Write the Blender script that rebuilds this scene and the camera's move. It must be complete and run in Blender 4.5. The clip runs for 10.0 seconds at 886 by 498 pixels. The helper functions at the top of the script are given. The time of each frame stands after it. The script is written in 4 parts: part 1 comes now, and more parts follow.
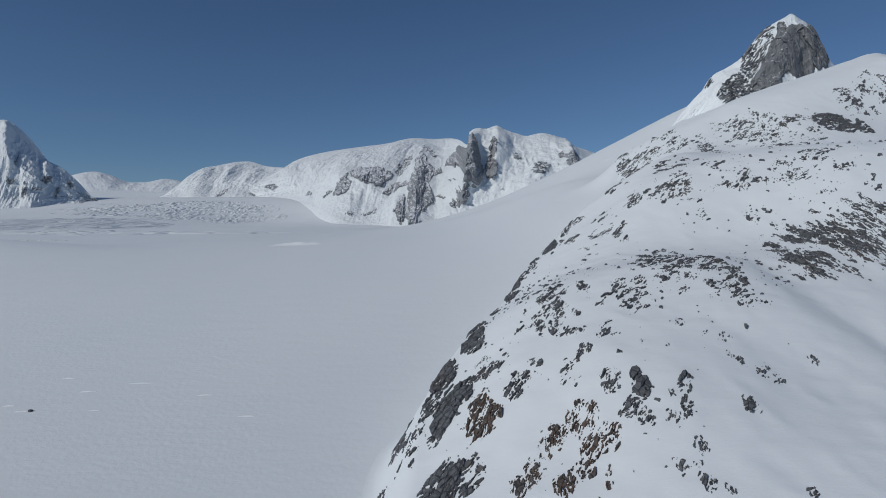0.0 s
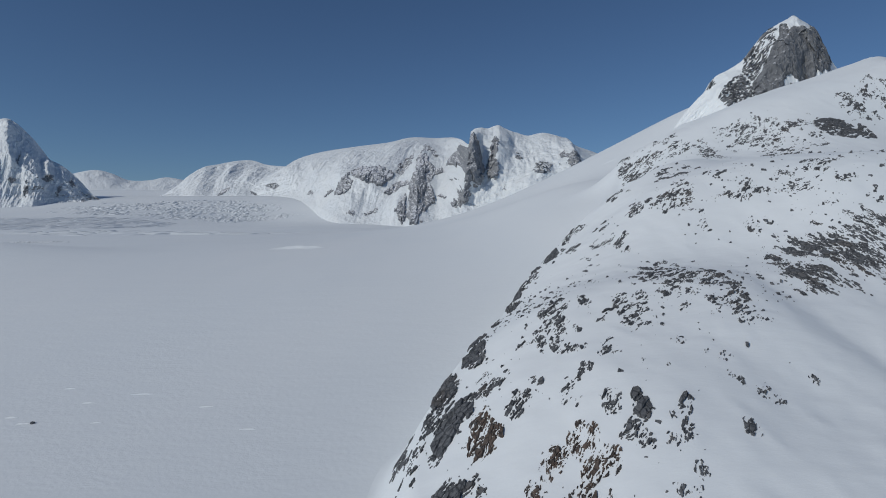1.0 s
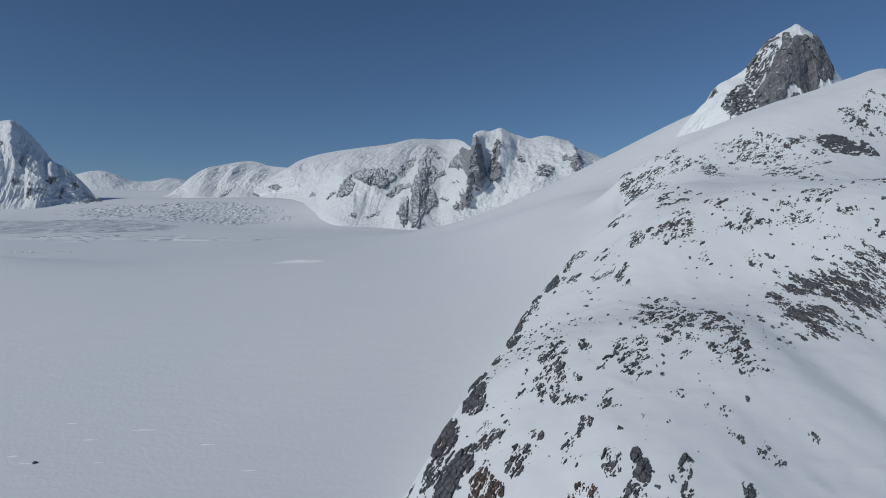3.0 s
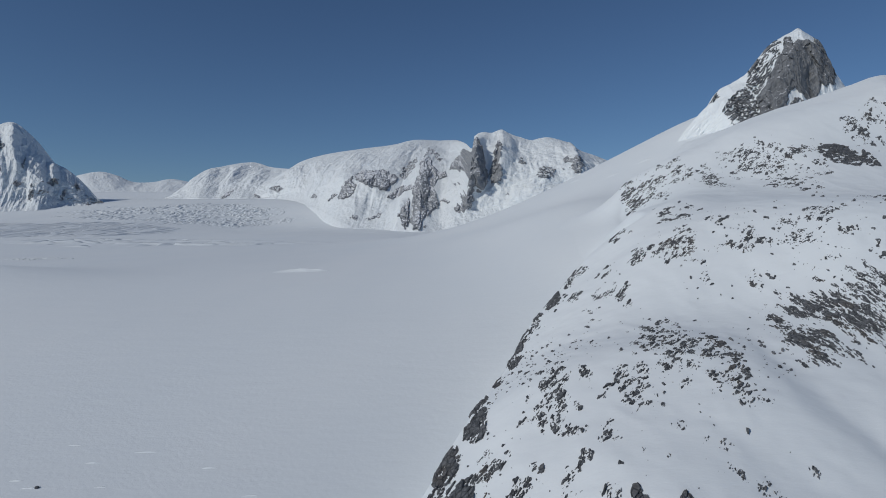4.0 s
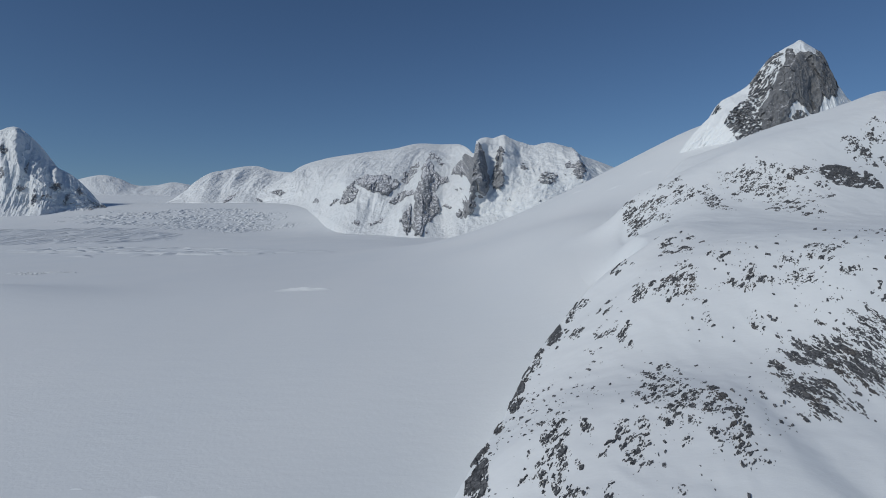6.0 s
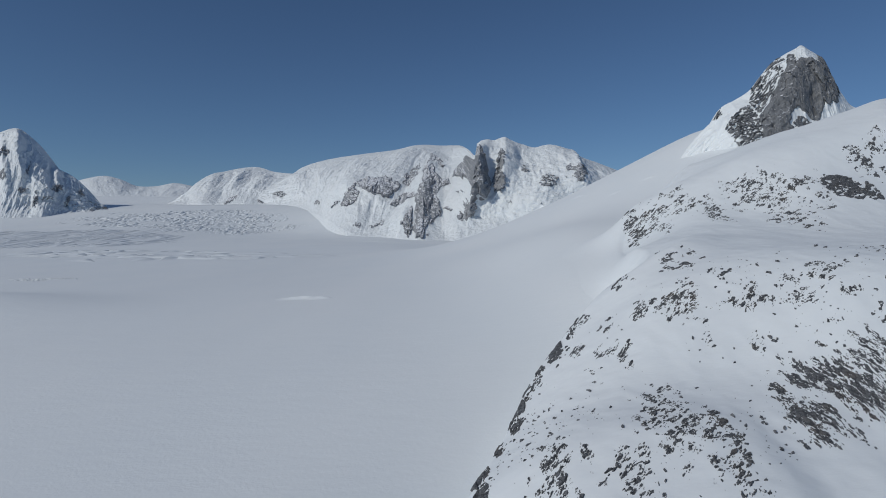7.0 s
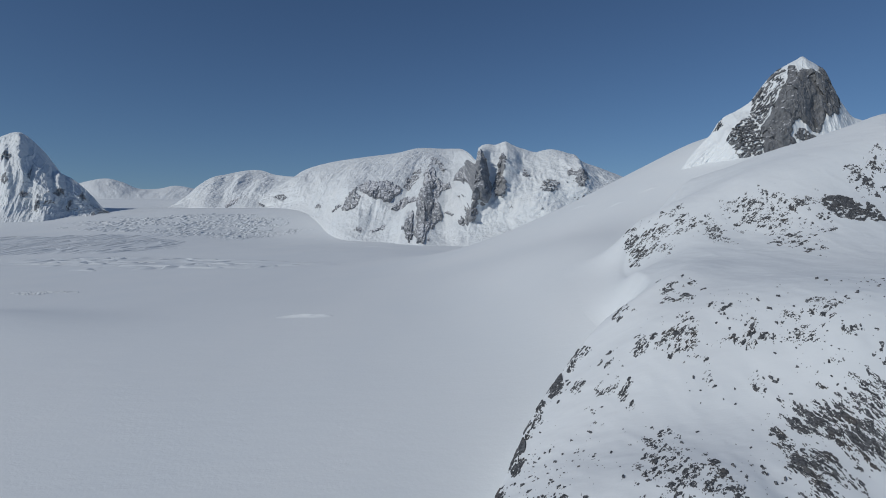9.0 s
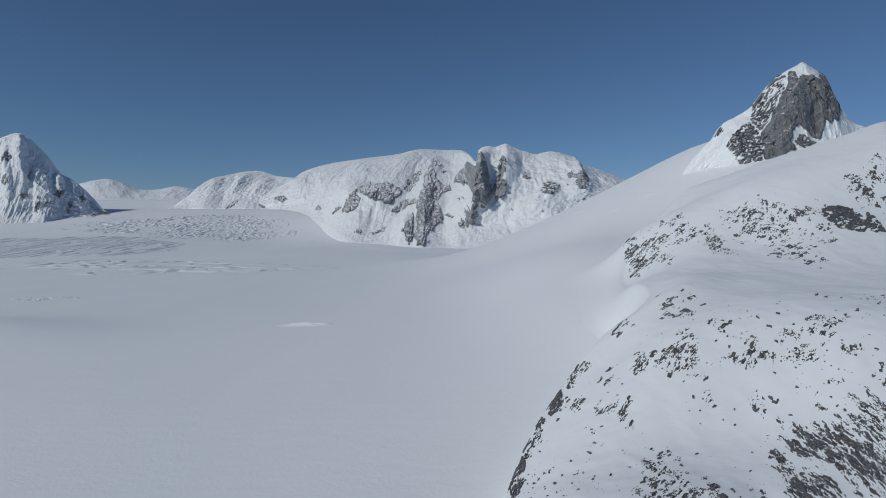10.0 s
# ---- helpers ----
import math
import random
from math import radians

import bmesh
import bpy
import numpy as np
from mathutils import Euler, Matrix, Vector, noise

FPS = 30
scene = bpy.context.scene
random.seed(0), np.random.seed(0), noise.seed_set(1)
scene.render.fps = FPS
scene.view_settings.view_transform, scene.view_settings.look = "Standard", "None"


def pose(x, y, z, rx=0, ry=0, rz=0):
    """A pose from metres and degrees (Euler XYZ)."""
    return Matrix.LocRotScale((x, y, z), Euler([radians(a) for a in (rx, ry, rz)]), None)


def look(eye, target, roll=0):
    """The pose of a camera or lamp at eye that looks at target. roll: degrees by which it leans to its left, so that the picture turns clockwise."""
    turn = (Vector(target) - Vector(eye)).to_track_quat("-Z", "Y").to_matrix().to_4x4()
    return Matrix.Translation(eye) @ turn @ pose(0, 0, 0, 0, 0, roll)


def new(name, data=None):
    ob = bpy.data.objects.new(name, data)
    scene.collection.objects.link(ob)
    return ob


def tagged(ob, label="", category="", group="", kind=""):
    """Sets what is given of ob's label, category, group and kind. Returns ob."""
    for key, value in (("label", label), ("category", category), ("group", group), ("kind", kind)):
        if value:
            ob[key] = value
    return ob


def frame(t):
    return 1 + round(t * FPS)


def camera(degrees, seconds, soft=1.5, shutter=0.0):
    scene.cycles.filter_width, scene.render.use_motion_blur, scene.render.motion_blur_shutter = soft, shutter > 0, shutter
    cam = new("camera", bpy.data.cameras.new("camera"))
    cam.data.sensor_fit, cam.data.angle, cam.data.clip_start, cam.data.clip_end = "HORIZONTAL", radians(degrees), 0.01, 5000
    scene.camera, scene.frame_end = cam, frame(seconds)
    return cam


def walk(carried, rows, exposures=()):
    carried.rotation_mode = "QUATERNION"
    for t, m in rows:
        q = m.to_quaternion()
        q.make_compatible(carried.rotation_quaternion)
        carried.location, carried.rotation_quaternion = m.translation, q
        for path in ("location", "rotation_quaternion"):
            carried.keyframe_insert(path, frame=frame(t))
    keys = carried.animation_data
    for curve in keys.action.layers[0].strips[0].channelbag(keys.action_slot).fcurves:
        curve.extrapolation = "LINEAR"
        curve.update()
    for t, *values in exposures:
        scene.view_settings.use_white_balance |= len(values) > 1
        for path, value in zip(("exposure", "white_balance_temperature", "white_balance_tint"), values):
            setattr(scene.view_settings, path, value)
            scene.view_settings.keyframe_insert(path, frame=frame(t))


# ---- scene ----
cam = camera(73.9, 10.0, soft=1.0)
# a drone rising straight up, looking ahead along the glacier
METRES, EYE, TILT, LEAN, TURN = 50.0, 40.0, -1.2, 0.0, 0.0
ROWS = [
    (0.0, 0.0, 0.0, 0.0, -0.0, -0.0, 0.0),
    (0.5, -0.002, -0.0008, 0.0244, 0.05, -0.07, -0.05),
    (1.0, -0.0009, -0.0013, 0.0649, 0.11, -0.14, -0.11),
    (1.5, 0.0014, -0.0021, 0.1079, 0.17, -0.15, -0.14),
    (2.0, 0.0031, -0.0022, 0.1519, 0.23, -0.14, -0.17),
    (2.5, 0.0036, -0.0044, 0.1969, 0.27, -0.16, -0.21),
    (4.0, 0.0067, -0.0082, 0.3584, 0.45, -0.16, -0.15),
    (4.5, 0.007, -0.0097, 0.4125, 0.5, -0.14, -0.17),
    (5.0, 0.008, -0.0112, 0.4662, 0.56, -0.09, -0.19),
    (5.5, 0.0083, -0.0112, 0.5193, 0.59, -0.02, -0.17),
    (7.0, 0.0101, -0.0152, 0.6819, 0.73, 0.04, -0.2),
    (7.5, 0.0105, -0.0158, 0.7344, 0.75, 0.08, -0.23),
    (8.0, 0.0103, -0.017, 0.7873, 0.77, 0.1, -0.23),
    (8.5, 0.0109, -0.0179, 0.8399, 0.8, 0.15, -0.17),
    (9.0, 0.0109, -0.0198, 0.8935, 0.83, 0.16, -0.22),
    (9.5, 0.0114, -0.0211, 0.947, 0.83, 0.18, -0.26),
    (10.0, 0.0116, -0.0213, 0.9994, 0.84, 0.19, -0.3),
]
walk(cam, [(t, pose(0, 0, EYE, TILT, LEAN, TURN) @ pose(METRES * x, METRES * y, METRES * z, 90 + pitch, roll, yaw)) for t, x, y, z, yaw, pitch, roll in ROWS],
     exposures=[(0.0, -0.70, 6420, 7)])

# ---- sky, sun, exposure ----
SUN_FROM = Vector((-0.64, -0.48, 0.55)).normalized()
sun = new("sun", bpy.data.lights.new("sun", "SUN"))
sun.data.energy, sun.data.angle, sun.data.color = 3.0, radians(0.6), (1.0, 0.955, 0.90)
sun.matrix_world = look(SUN_FROM * 100, (0, 0, 0))
world = bpy.data.worlds.new("world")
world.use_nodes = True
scene.world = world
wn, wl = world.node_tree.nodes, world.node_tree.links
sky = wn.new("ShaderNodeTexSky")
sky.sky_type, sky.sun_disc = "NISHITA", False
sky.sun_elevation = math.asin(SUN_FROM.z)
sky.sun_rotation = math.atan2(SUN_FROM.x, SUN_FROM.y)
sky.altitude, sky.air_density, sky.dust_density, sky.ozone_density = 1800.0, 1.0, 1.3, 6.5
wl.new(sky.outputs[0], wn["Background"].inputs[0])
wn["Background"].inputs[1].default_value = 0.092

# ---- noise and grids ----
def hash3(ix, iy, iz, seed):
    h = (ix.astype(np.int64) * 374761393 + iy.astype(np.int64) * 668265263 + iz.astype(np.int64) * 2147483647 + seed * 974634777) & 0xFFFFFFFF
    h = ((h ^ (h >> 13)) * 1274126177) & 0xFFFFFFFF
    h = ((h ^ (h >> 16)) * 2246822519) & 0xFFFFFFFF
    return (h ^ (h >> 15)) & 0xFFFFFFFF


def rnd3(ix, iy, iz, seed):
    return hash3(ix, iy, iz, seed) / 4294967295.0


def vnoise(x, y, z, seed):
    """Smooth value noise, -1 to 1."""
    x, y, z = np.broadcast_arrays(np.asarray(x, float), np.asarray(y, float), np.asarray(z, float))
    ix, iy, iz = np.floor(x), np.floor(y), np.floor(z)
    fx, fy, fz = x - ix, y - iy, z - iz
    fx, fy, fz = (f * f * f * (f * (f * 6 - 15) + 10) for f in (fx, fy, fz))
    out = 0.0
    for a in (0, 1):
        wa = fx if a else 1 - fx
        for b in (0, 1):
            wb = fy if b else 1 - fy
            for c in (0, 1):
                wc = fz if c else 1 - fz
                out = out + wa * wb * wc * rnd3(ix + a, iy + b, iz + c, seed)
    return out * 2 - 1


def fbm(x, y, z, octaves, seed, gain=0.5):
    out, amp, total = 0.0, 1.0, 0.0
    for k in range(octaves):
        out = out + amp * vnoise(x * 2 ** k + 17.3 * k, y * 2 ** k - 9.1 * k, z * 2 ** k + 3.7 * k, seed + k)
        total += amp
        amp *= gain
    return out / total


def ridged(x, y, z, octaves, seed, gain=0.5):
    """Sharp crests, 0 to 1."""
    out, amp, total = 0.0, 1.0, 0.0
    for k in range(octaves):
        n = 1 - np.abs(vnoise(x * 2 ** k + 5.3 * k, y * 2 ** k + 7.9 * k, z * 2 ** k - 2.1 * k, seed + k)) * 1.6
        out = out + amp * np.clip(n, 0, 1) ** 2
        total += amp
        amp *= gain
    return out / total


def slabs(x, y, seed, tilt=0.6):
    """Tilted broken slabs, one to a cell about 1 wide: height, distance to the cell's border, and a chance of the cell's own."""
    ix, iy = np.floor(x), np.floor(y)
    best, second, height, chance = np.full(x.shape, 9.0), np.full(x.shape, 9.0), np.zeros(x.shape), np.zeros(x.shape)
    zero = np.zeros(x.shape)
    for a in (-1, 0, 1):
        for b in (-1, 0, 1):
            cx, cy = ix + a, iy + b
            px, py = cx + rnd3(cx, cy, zero, seed), cy + rnd3(cx, cy, zero + 1, seed)
            d = np.hypot(x - px, y - py)
            h = rnd3(cx, cy, zero + 2, seed) + tilt * ((rnd3(cx, cy, zero + 3, seed) * 2 - 1) * (x - px) + (rnd3(cx, cy, zero + 4, seed) * 2 - 1) * (y - py))
            near = d < best
            second = np.where(near, best, np.minimum(second, d))
            height = np.where(near, h, height)
            chance = np.where(near, rnd3(cx, cy, zero + 5, seed), chance)
            best = np.where(near, d, best)
    return height, second - best, chance


def smooth_curve(keys, t):
    """Values at t of a smooth curve through keys of (place, value ...), without overshoot at the ends."""
    k = np.asarray(keys, float)
    t = np.clip(np.asarray(t, float), k[0, 0], k[-1, 0])
    i = np.clip(np.searchsorted(k[:, 0], t, side="right") - 1, 0, len(k) - 2)
    slope = np.diff(k[:, 1:], axis=0) / np.diff(k[:, 0])[:, None]
    m = np.vstack([slope[:1], (slope[1:] + slope[:-1]) / 2, slope[-1:]])
    h = (k[i + 1, 0] - k[i, 0])[..., None]
    f = ((t - k[i, 0])[..., None]) / h
    a, b = k[i, 1:], k[i + 1, 1:]
    out = a * (2 * f ** 3 - 3 * f ** 2 + 1) + b * (3 * f ** 2 - 2 * f ** 3) + h * (m[i] * (f ** 3 - 2 * f ** 2 + f) + m[i + 1] * (f ** 3 - f ** 2))
    return out[..., 0] if out.shape[-1] == 1 else out


def step(a, b, x):
    f = np.clip((x - a) / (b - a), 0, 1)
    return f * f * (3 - 2 * f)


# ---- the shape of the land ----
# height along the glacier: distance ahead, height
GLACIER = [(-900, -90), (-300, -42), (0, -12), (134, 2.4), (250, 21), (370, 32.2), (600, 37.5), (850, 44), (1000, 49), (1150, 55), (1400, 60), (1700, 70), (2000, 95), (2300, 138), (2700, 205), (3200, 250), (3900, 340), (4900, 420)]
# how much higher the icefall's side of the valley lies
ICEFALL = [(1100, 0), (1300, 8), (1550, 20), (1900, 34), (2300, 42), (2800, 8), (3300, 0)]


def glacier(x, y):
    z = smooth_curve(GLACIER, y)
    # the broad snow slope that climbs to the peak
    climb = np.logaddexp(0, (x + 5) / 60.0) * 60.0 * 0.52
    climb = 186 - np.logaddexp(0, (186 - climb) / 8.0) * 8.0
    z = z + climb * step(120, 770, y) * (1 - step(820, 1190, y))
    z = z + smooth_curve(ICEFALL, y) * (1 - step(-1000, -450, x))
    # an arm of the glacier that comes down beside the range
    along, aside = -0.56 * (x + 480) + 0.83 * (y - 2200), 0.83 * (x + 480) + 0.56 * (y - 2200)
    z = z + 38 * np.exp(-(along / 420) ** 2 - (aside / 200) ** 2)
    # snow banked up against the ridge's upper flank
    z = z + 20 * np.exp(-((x - 100) / 70) ** 2) * step(150, 340, y) * (1 - step(400, 620, y))
    # drifted swell at the valley's near left
    z = z + 9 * np.exp(-((x + 300) / 75) ** 2 - ((y - 345) / 40) ** 2)
    z = z + 2.2 * fbm(x / 210, y / 260, 0 * x, 3, 11) * step(60, 300, y)
    return z


# the near ridge's break of slope: distance ahead, place across
EDGE = [(30, -9), (75, -4), (103, -2), (129, 7), (162, 20), (190, 32), (212, 50), (240, 80), (300, 92), (340, 100), (372, 122), (400, 146), (440, 172), (480, 200)]
GULLY = [(60, 96), (80, 88), (90, 81), (99, 77), (108, 73), (128, 70), (150, 65)]
ACROSS = [0, 16, 36, 62, 100, 160]
# heights of the ridge: distance ahead, then from the break of slope to the right
RIDGE = [
    (45, -3.1, -2.1, -0.8, 0.4, 0, -3.6),
    (70, 2.6, 6.6, 11.4, 11.5, 10.1, 7.9),
    (90, 6.8, 15.4, 21.1, 18.9, 17.7, 17.7),
    (108, 11.8, 21.6, 27, 29, 24.5, 27.6),
    (125, 18, 28, 33.5, 35, 32, 38),
    (150, 22.6, 31, 36.5, 39.5, 49.5, 54.5),
    (172, 28.8, 38, 48, 55, 65.5, 64.5),
    (195, 36.8, 47.5, 59.6, 67.5, 71, 70.3),
    (230, 61.1, 71.1, 72, 72.6, 73.9, 74.6),
    (280, 69.3, 74.2, 77.6, 79.3, 81.5, 80.8),
    (330, 63.1, 77.2, 88.2, 94.2, 106.1, 104.2),
    (370, 96.1, 104.8, 112.5, 123.8, 133.6, 146.4),
    (420, 111.6, 120.9, 131.6, 142.2, 154.1, 173.9),
    (470, 137, 142.4, 148.8, 158.6, 170.3, 193.9),
]


def ridge(x, y):
    x, y = np.broadcast_arrays(np.asarray(x, float), np.asarray(y, float))
    v = x - smooth_curve(EDGE, y)
    rows = smooth_curve(RIDGE, y)
    side = np.clip(v, 0, ACROSS[-1])
    j = np.clip(np.searchsorted(ACROSS, side, side="right") - 1, 0, len(ACROSS) - 2)
    A = np.asarray(ACROSS, float)
    slope = np.diff(rows, axis=-1) / np.diff(A)
    m = np.concatenate([slope[..., :1], (slope[..., 1:] + slope[..., :-1]) / 2, slope[..., -1:]], axis=-1)
    pick = lambda arr, k: np.take_along_axis(arr, k[..., None], -1)[..., 0]
    h = A[j + 1] - A[j]
    f = (side - A[j]) / h
    z = pick(rows, j) * (2 * f ** 3 - 3 * f ** 2 + 1) + pick(rows, j + 1) * (3 * f ** 2 - 2 * f ** 3) + h * (pick(m, j) * (f ** 3 - 2 * f ** 2 + f) + pick(m, j + 1) * (f ** 3 - f ** 2))
    # a wind-scooped gully behind the lower knoll
    bed = smooth_curve(GULLY, y)
    off = x - bed
    scoop = np.exp(-(np.where(off < 0, off / 7.0, off / 10.0)) ** 2)
    z = z - 2.0 * scoop * step(70, 95, y) * (1 - step(118, 150, y))
    # steep flank on the glacier side
    s = np.clip(-v, 0, None)
    gentle = step(215, 330, y)
    cliff = (1.9 + 1.4 * step(108, 132, y)) * (np.sqrt(s * s + 6) - 2.45)
    z = z - cliff * (1 - gentle) - 1.15 * (np.sqrt(s * s + 30) - 5.48) * gentle
    # beyond the table the land goes on, then falls away behind the crest
    z = z + 0.12 * np.clip(v - ACROSS[-1], 0, None)
    over = y - 474
    z = z - 0.55 * np.logaddexp(0, over / 12.0) * 12.0
    # the crest's hump breaks off to the right
    z = z - 0.9 * np.logaddexp(0, (x - 0.735 * y) / 5.0) * 5.0 * step(385, 440, y)
    z = z - 0.30 * np.clip(45 - y, 0, None)
    # wind-packed swells
    z = z + 0.55 * fbm(x / 14, y / 17, 0 * x, 4, 31) + 0.30 * ridged(x / 11 + y / 23, y / 7, 0 * x, 3, 37) + 0.10 * fbm(x / 2.6, y / 2.2, 0 * x, 2, 41)
    return z


def ridge_snow(x, y):
    """The ridge with a drifted fillet where it meets the glacier."""
    w = 1.6 + 4.5 * step(215, 330, y)
    g = glacier(x, y)
    return g + (np.logaddexp(0, (ridge(x, y) - g) / w) - 0.05) * w


# ---- materials ----
def node_mat(name):
    mat = bpy.data.materials.new(name)
    mat.use_nodes = True
    nt = mat.node_tree
    return mat, nt, nt.nodes["Principled BSDF"]


def tex_noise(nt, coord, scale, detail, rough=0.55, stretch=None):
    n = nt.nodes.new("ShaderNodeTexNoise")
    n.inputs["Scale"].default_value, n.inputs["Detail"].default_value, n.inputs["Roughness"].default_value = scale, detail, rough
    if stretch:
        mp = nt.nodes.new("ShaderNodeMapping")
        mp.inputs["Scale"].default_value = stretch
        nt.links.new(coord, mp.inputs[0])
        coord = mp.outputs[0]
    nt.links.new(coord, n.inputs["Vector"])
    return n.outputs[0]


def ramp(nt, fac, stops):
    r = nt.nodes.new("ShaderNodeValToRGB")
    el = r.color_ramp.elements
    while len(el) < len(stops):
        el.new(0.5)
    for e, (p, c) in zip(el, stops):
        e.position, e.color = max(p, 0.0), (*c, 1) if len(c) == 3 else (c[0], c[0], c[0], 1)
    nt.links.new(fac, r.inputs[0])
    return r.outputs[0]


def math_node(nt, op, a, b):
    m = nt.nodes.new("ShaderNodeMath")
    m.operation = op
    for i, v in enumerate((a, b)):
        if isinstance(v, (int, float)):
            m.inputs[i].default_value = v
        else:
            nt.links.new(v, m.inputs[i])
    return m.outputs[0]


def mix_colour(nt, fac, a, b):
    m = nt.nodes.new("ShaderNodeMix")
    m.data_type = "RGBA"
    for sock, v in ((m.inputs[0], fac), (m.inputs[6], a), (m.inputs[7], b)):
        if isinstance(v, tuple):
            sock.default_value = (*v, 1)
        elif isinstance(v, (int, float)):
            sock.default_value = v
        else:
            nt.links.new(v, sock)
    return m.outputs[2]


def bump(nt, height, strength, distance, normal=None):
    b = nt.nodes.new("ShaderNodeBump")
    b.inputs["Strength"].default_value, b.inputs["Distance"].default_value = strength, distance
    nt.links.new(height, b.inputs["Height"])
    if normal:
        nt.links.new(normal, b.inputs["Normal"])
    return b.outputs[0]


def geometry(nt):
    g = nt.nodes.new("ShaderNodeNewGeometry")
    return g.outputs["Position"], g.outputs["Normal"]


def snow_colours(nt, pos):
    broad = tex_noise(nt, pos, 0.012, 3, stretch=(1, 0.6, 1))
    fine = tex_noise(nt, pos, 0.35, 4)
    old = ramp(nt, broad, [(0.32, (0.785, 0.825, 0.845)), (0.68, (0.825, 0.855, 0.865))])
    return mix_colour(nt, ramp(nt, fine, [(0.35, (0,)), (0.75, (0.35,))]), old, (0.785, 0.82, 0.835))


def make_snow(name, far):
    mat, nt, bsdf = node_mat(name)
    pos, _ = geometry(nt)
    nt.links.new(snow_colours(nt, pos), bsdf.inputs["Base Color"])
    bsdf.inputs["Roughness"].default_value = 0.85
    bsdf.inputs["Specular IOR Level"].default_value = 0.2
    ripple = tex_noise(nt, pos, 0.10 if far else 0.45, 6, 0.6, stretch=(0.5, 1.2, 1))
    grain = tex_noise(nt, pos, 0.8 if far else 5.0, 3, 0.6)
    first = bump(nt, ripple, 0.14 if far else 0.30, 1.6 if far else 0.35)
    nt.links.new(bump(nt, grain, 0.2, 0.4 if far else 0.05, first), bsdf.inputs["Normal"])
    return mat


def make_rock(name, dark, light, brown, size, snow_level, stained=0.56, crack_depth=0.5, streak=1.0):
    """Broken gneiss: cracks, lichen-brown stains, snow caught on flat ledges."""
    mat, nt, bsdf = node_mat(name)
    pos, nor = geometry(nt)
    info = nt.nodes.new("ShaderNodeObjectInfo")
    body = tex_noise(nt, pos, 0.9 / size, 6, 0.65, stretch=(1, 1, streak))
    col = ramp(nt, body, [(0.30, dark), (0.52, tuple((a + b) / 2 for a, b in zip(dark, light))), (0.72, light)])
    stain = tex_noise(nt, pos, 0.16 / size, 4)
    shift = math_node(nt, "ADD", stain, math_node(nt, "MULTIPLY", math_node(nt, "SUBTRACT", info.outputs["Random"], 0.5), 0.30))
    col = mix_colour(nt, ramp(nt, shift, [(stained, (0,)), (stained + 0.16, (0.7,))]), col, brown)
    crack = nt.nodes.new("ShaderNodeTexVoronoi")
    crack.feature = "DISTANCE_TO_EDGE"
    crack.inputs["Scale"].default_value = 0.7 / size
    mp = nt.nodes.new("ShaderNodeMapping")
    mp.inputs["Scale"].default_value, mp.inputs["Rotation"].default_value = ((1.0, 0.6, 0.45), (0.3, 0.2, 0.9)) if streak == 1 else ((1.0, 0.6, 0.16), (0.0, 0.25, 0.0))
    nt.links.new(pos, mp.inputs[0])
    nt.links.new(mp.outputs[0], crack.inputs["Vector"])
    gap = ramp(nt, crack.outputs["Distance"], [(0.0, (0,)), (0.10 if streak == 1 else 0.05, (1,))])
    if streak == 1:
        col = mix_colour(nt, gap, tuple(c * (1 - crack_depth) for c in dark), col)
    sep = nt.nodes.new("ShaderNodeSeparateXYZ")
    nt.links.new(nor, sep.inputs[0])
    patch_n = tex_noise(nt, pos, 1.1 / size, 6, 0.75, stretch=(1, 1, 1 if streak == 1 else 0.6))
    lay = math_node(nt, "ADD", sep.outputs[2], math_node(nt, "MULTIPLY", math_node(nt, "SUBTRACT", patch_n, 0.5), 1.6))
    cap = ramp(nt, math_node(nt, "MULTIPLY", lay, 0.5), [(snow_level / 2, (0,)), (snow_level / 2 + 0.03, (1,))])
    nt.links.new(mix_colour(nt, cap, col, (0.82, 0.83, 0.85)), bsdf.inputs["Base Color"])
    bsdf.inputs["Roughness"].default_value = 0.86
    bsdf.inputs["Specular IOR Level"].default_value = 0.25
    rough = tex_noise(nt, pos, 3.0 / size, 7, 0.7)
    first = bump(nt, gap, crack_depth, 0.25 * size)
    nt.links.new(bump(nt, rough, 0.55, 0.25 * size, first), bsdf.inputs["Normal"])
    return mat


def make_alpine(name, size, low, high, dark, light):
    """A mountain wall: snow on what is flat enough, bare rock on what is too steep."""
    mat, nt, bsdf = node_mat(name)
    pos, nor = geometry(nt)
    sep = nt.nodes.new("ShaderNodeSeparateXYZ")
    nt.links.new(nor, sep.inputs[0])
    n = tex_noise(nt, pos, 0.35 / size, 7, 0.65, stretch=(1, 1, 0.5))
    lay = math_node(nt, "ADD", sep.outputs[2], math_node(nt, "MULTIPLY", math_node(nt, "SUBTRACT", n, 0.5), 0.5))
    cover = ramp(nt, math_node(nt, "ADD", lay, 0.5), [(low + 0.5, (0,)), (high + 0.5, (1,))])
    body = tex_noise(nt, pos, 0.6 / size, 6, 0.65, stretch=(1, 1, 0.35))
    rock = ramp(nt, body, [(0.3, dark), (0.7, light)])
    nt.links.new(mix_colour(nt, cover, rock, snow_colours(nt, pos)), bsdf.inputs["Base Color"])
    bsdf.inputs["Roughness"].default_value = 0.88
    bsdf.inputs["Specular IOR Level"].default_value = 0.2
    relief = tex_noise(nt, pos, 0.5 / size, 8, 0.62, stretch=(1, 1, 0.6))
    nt.links.new(bump(nt, relief, 0.5, 2.2 * size), bsdf.inputs["Normal"])
    return mat


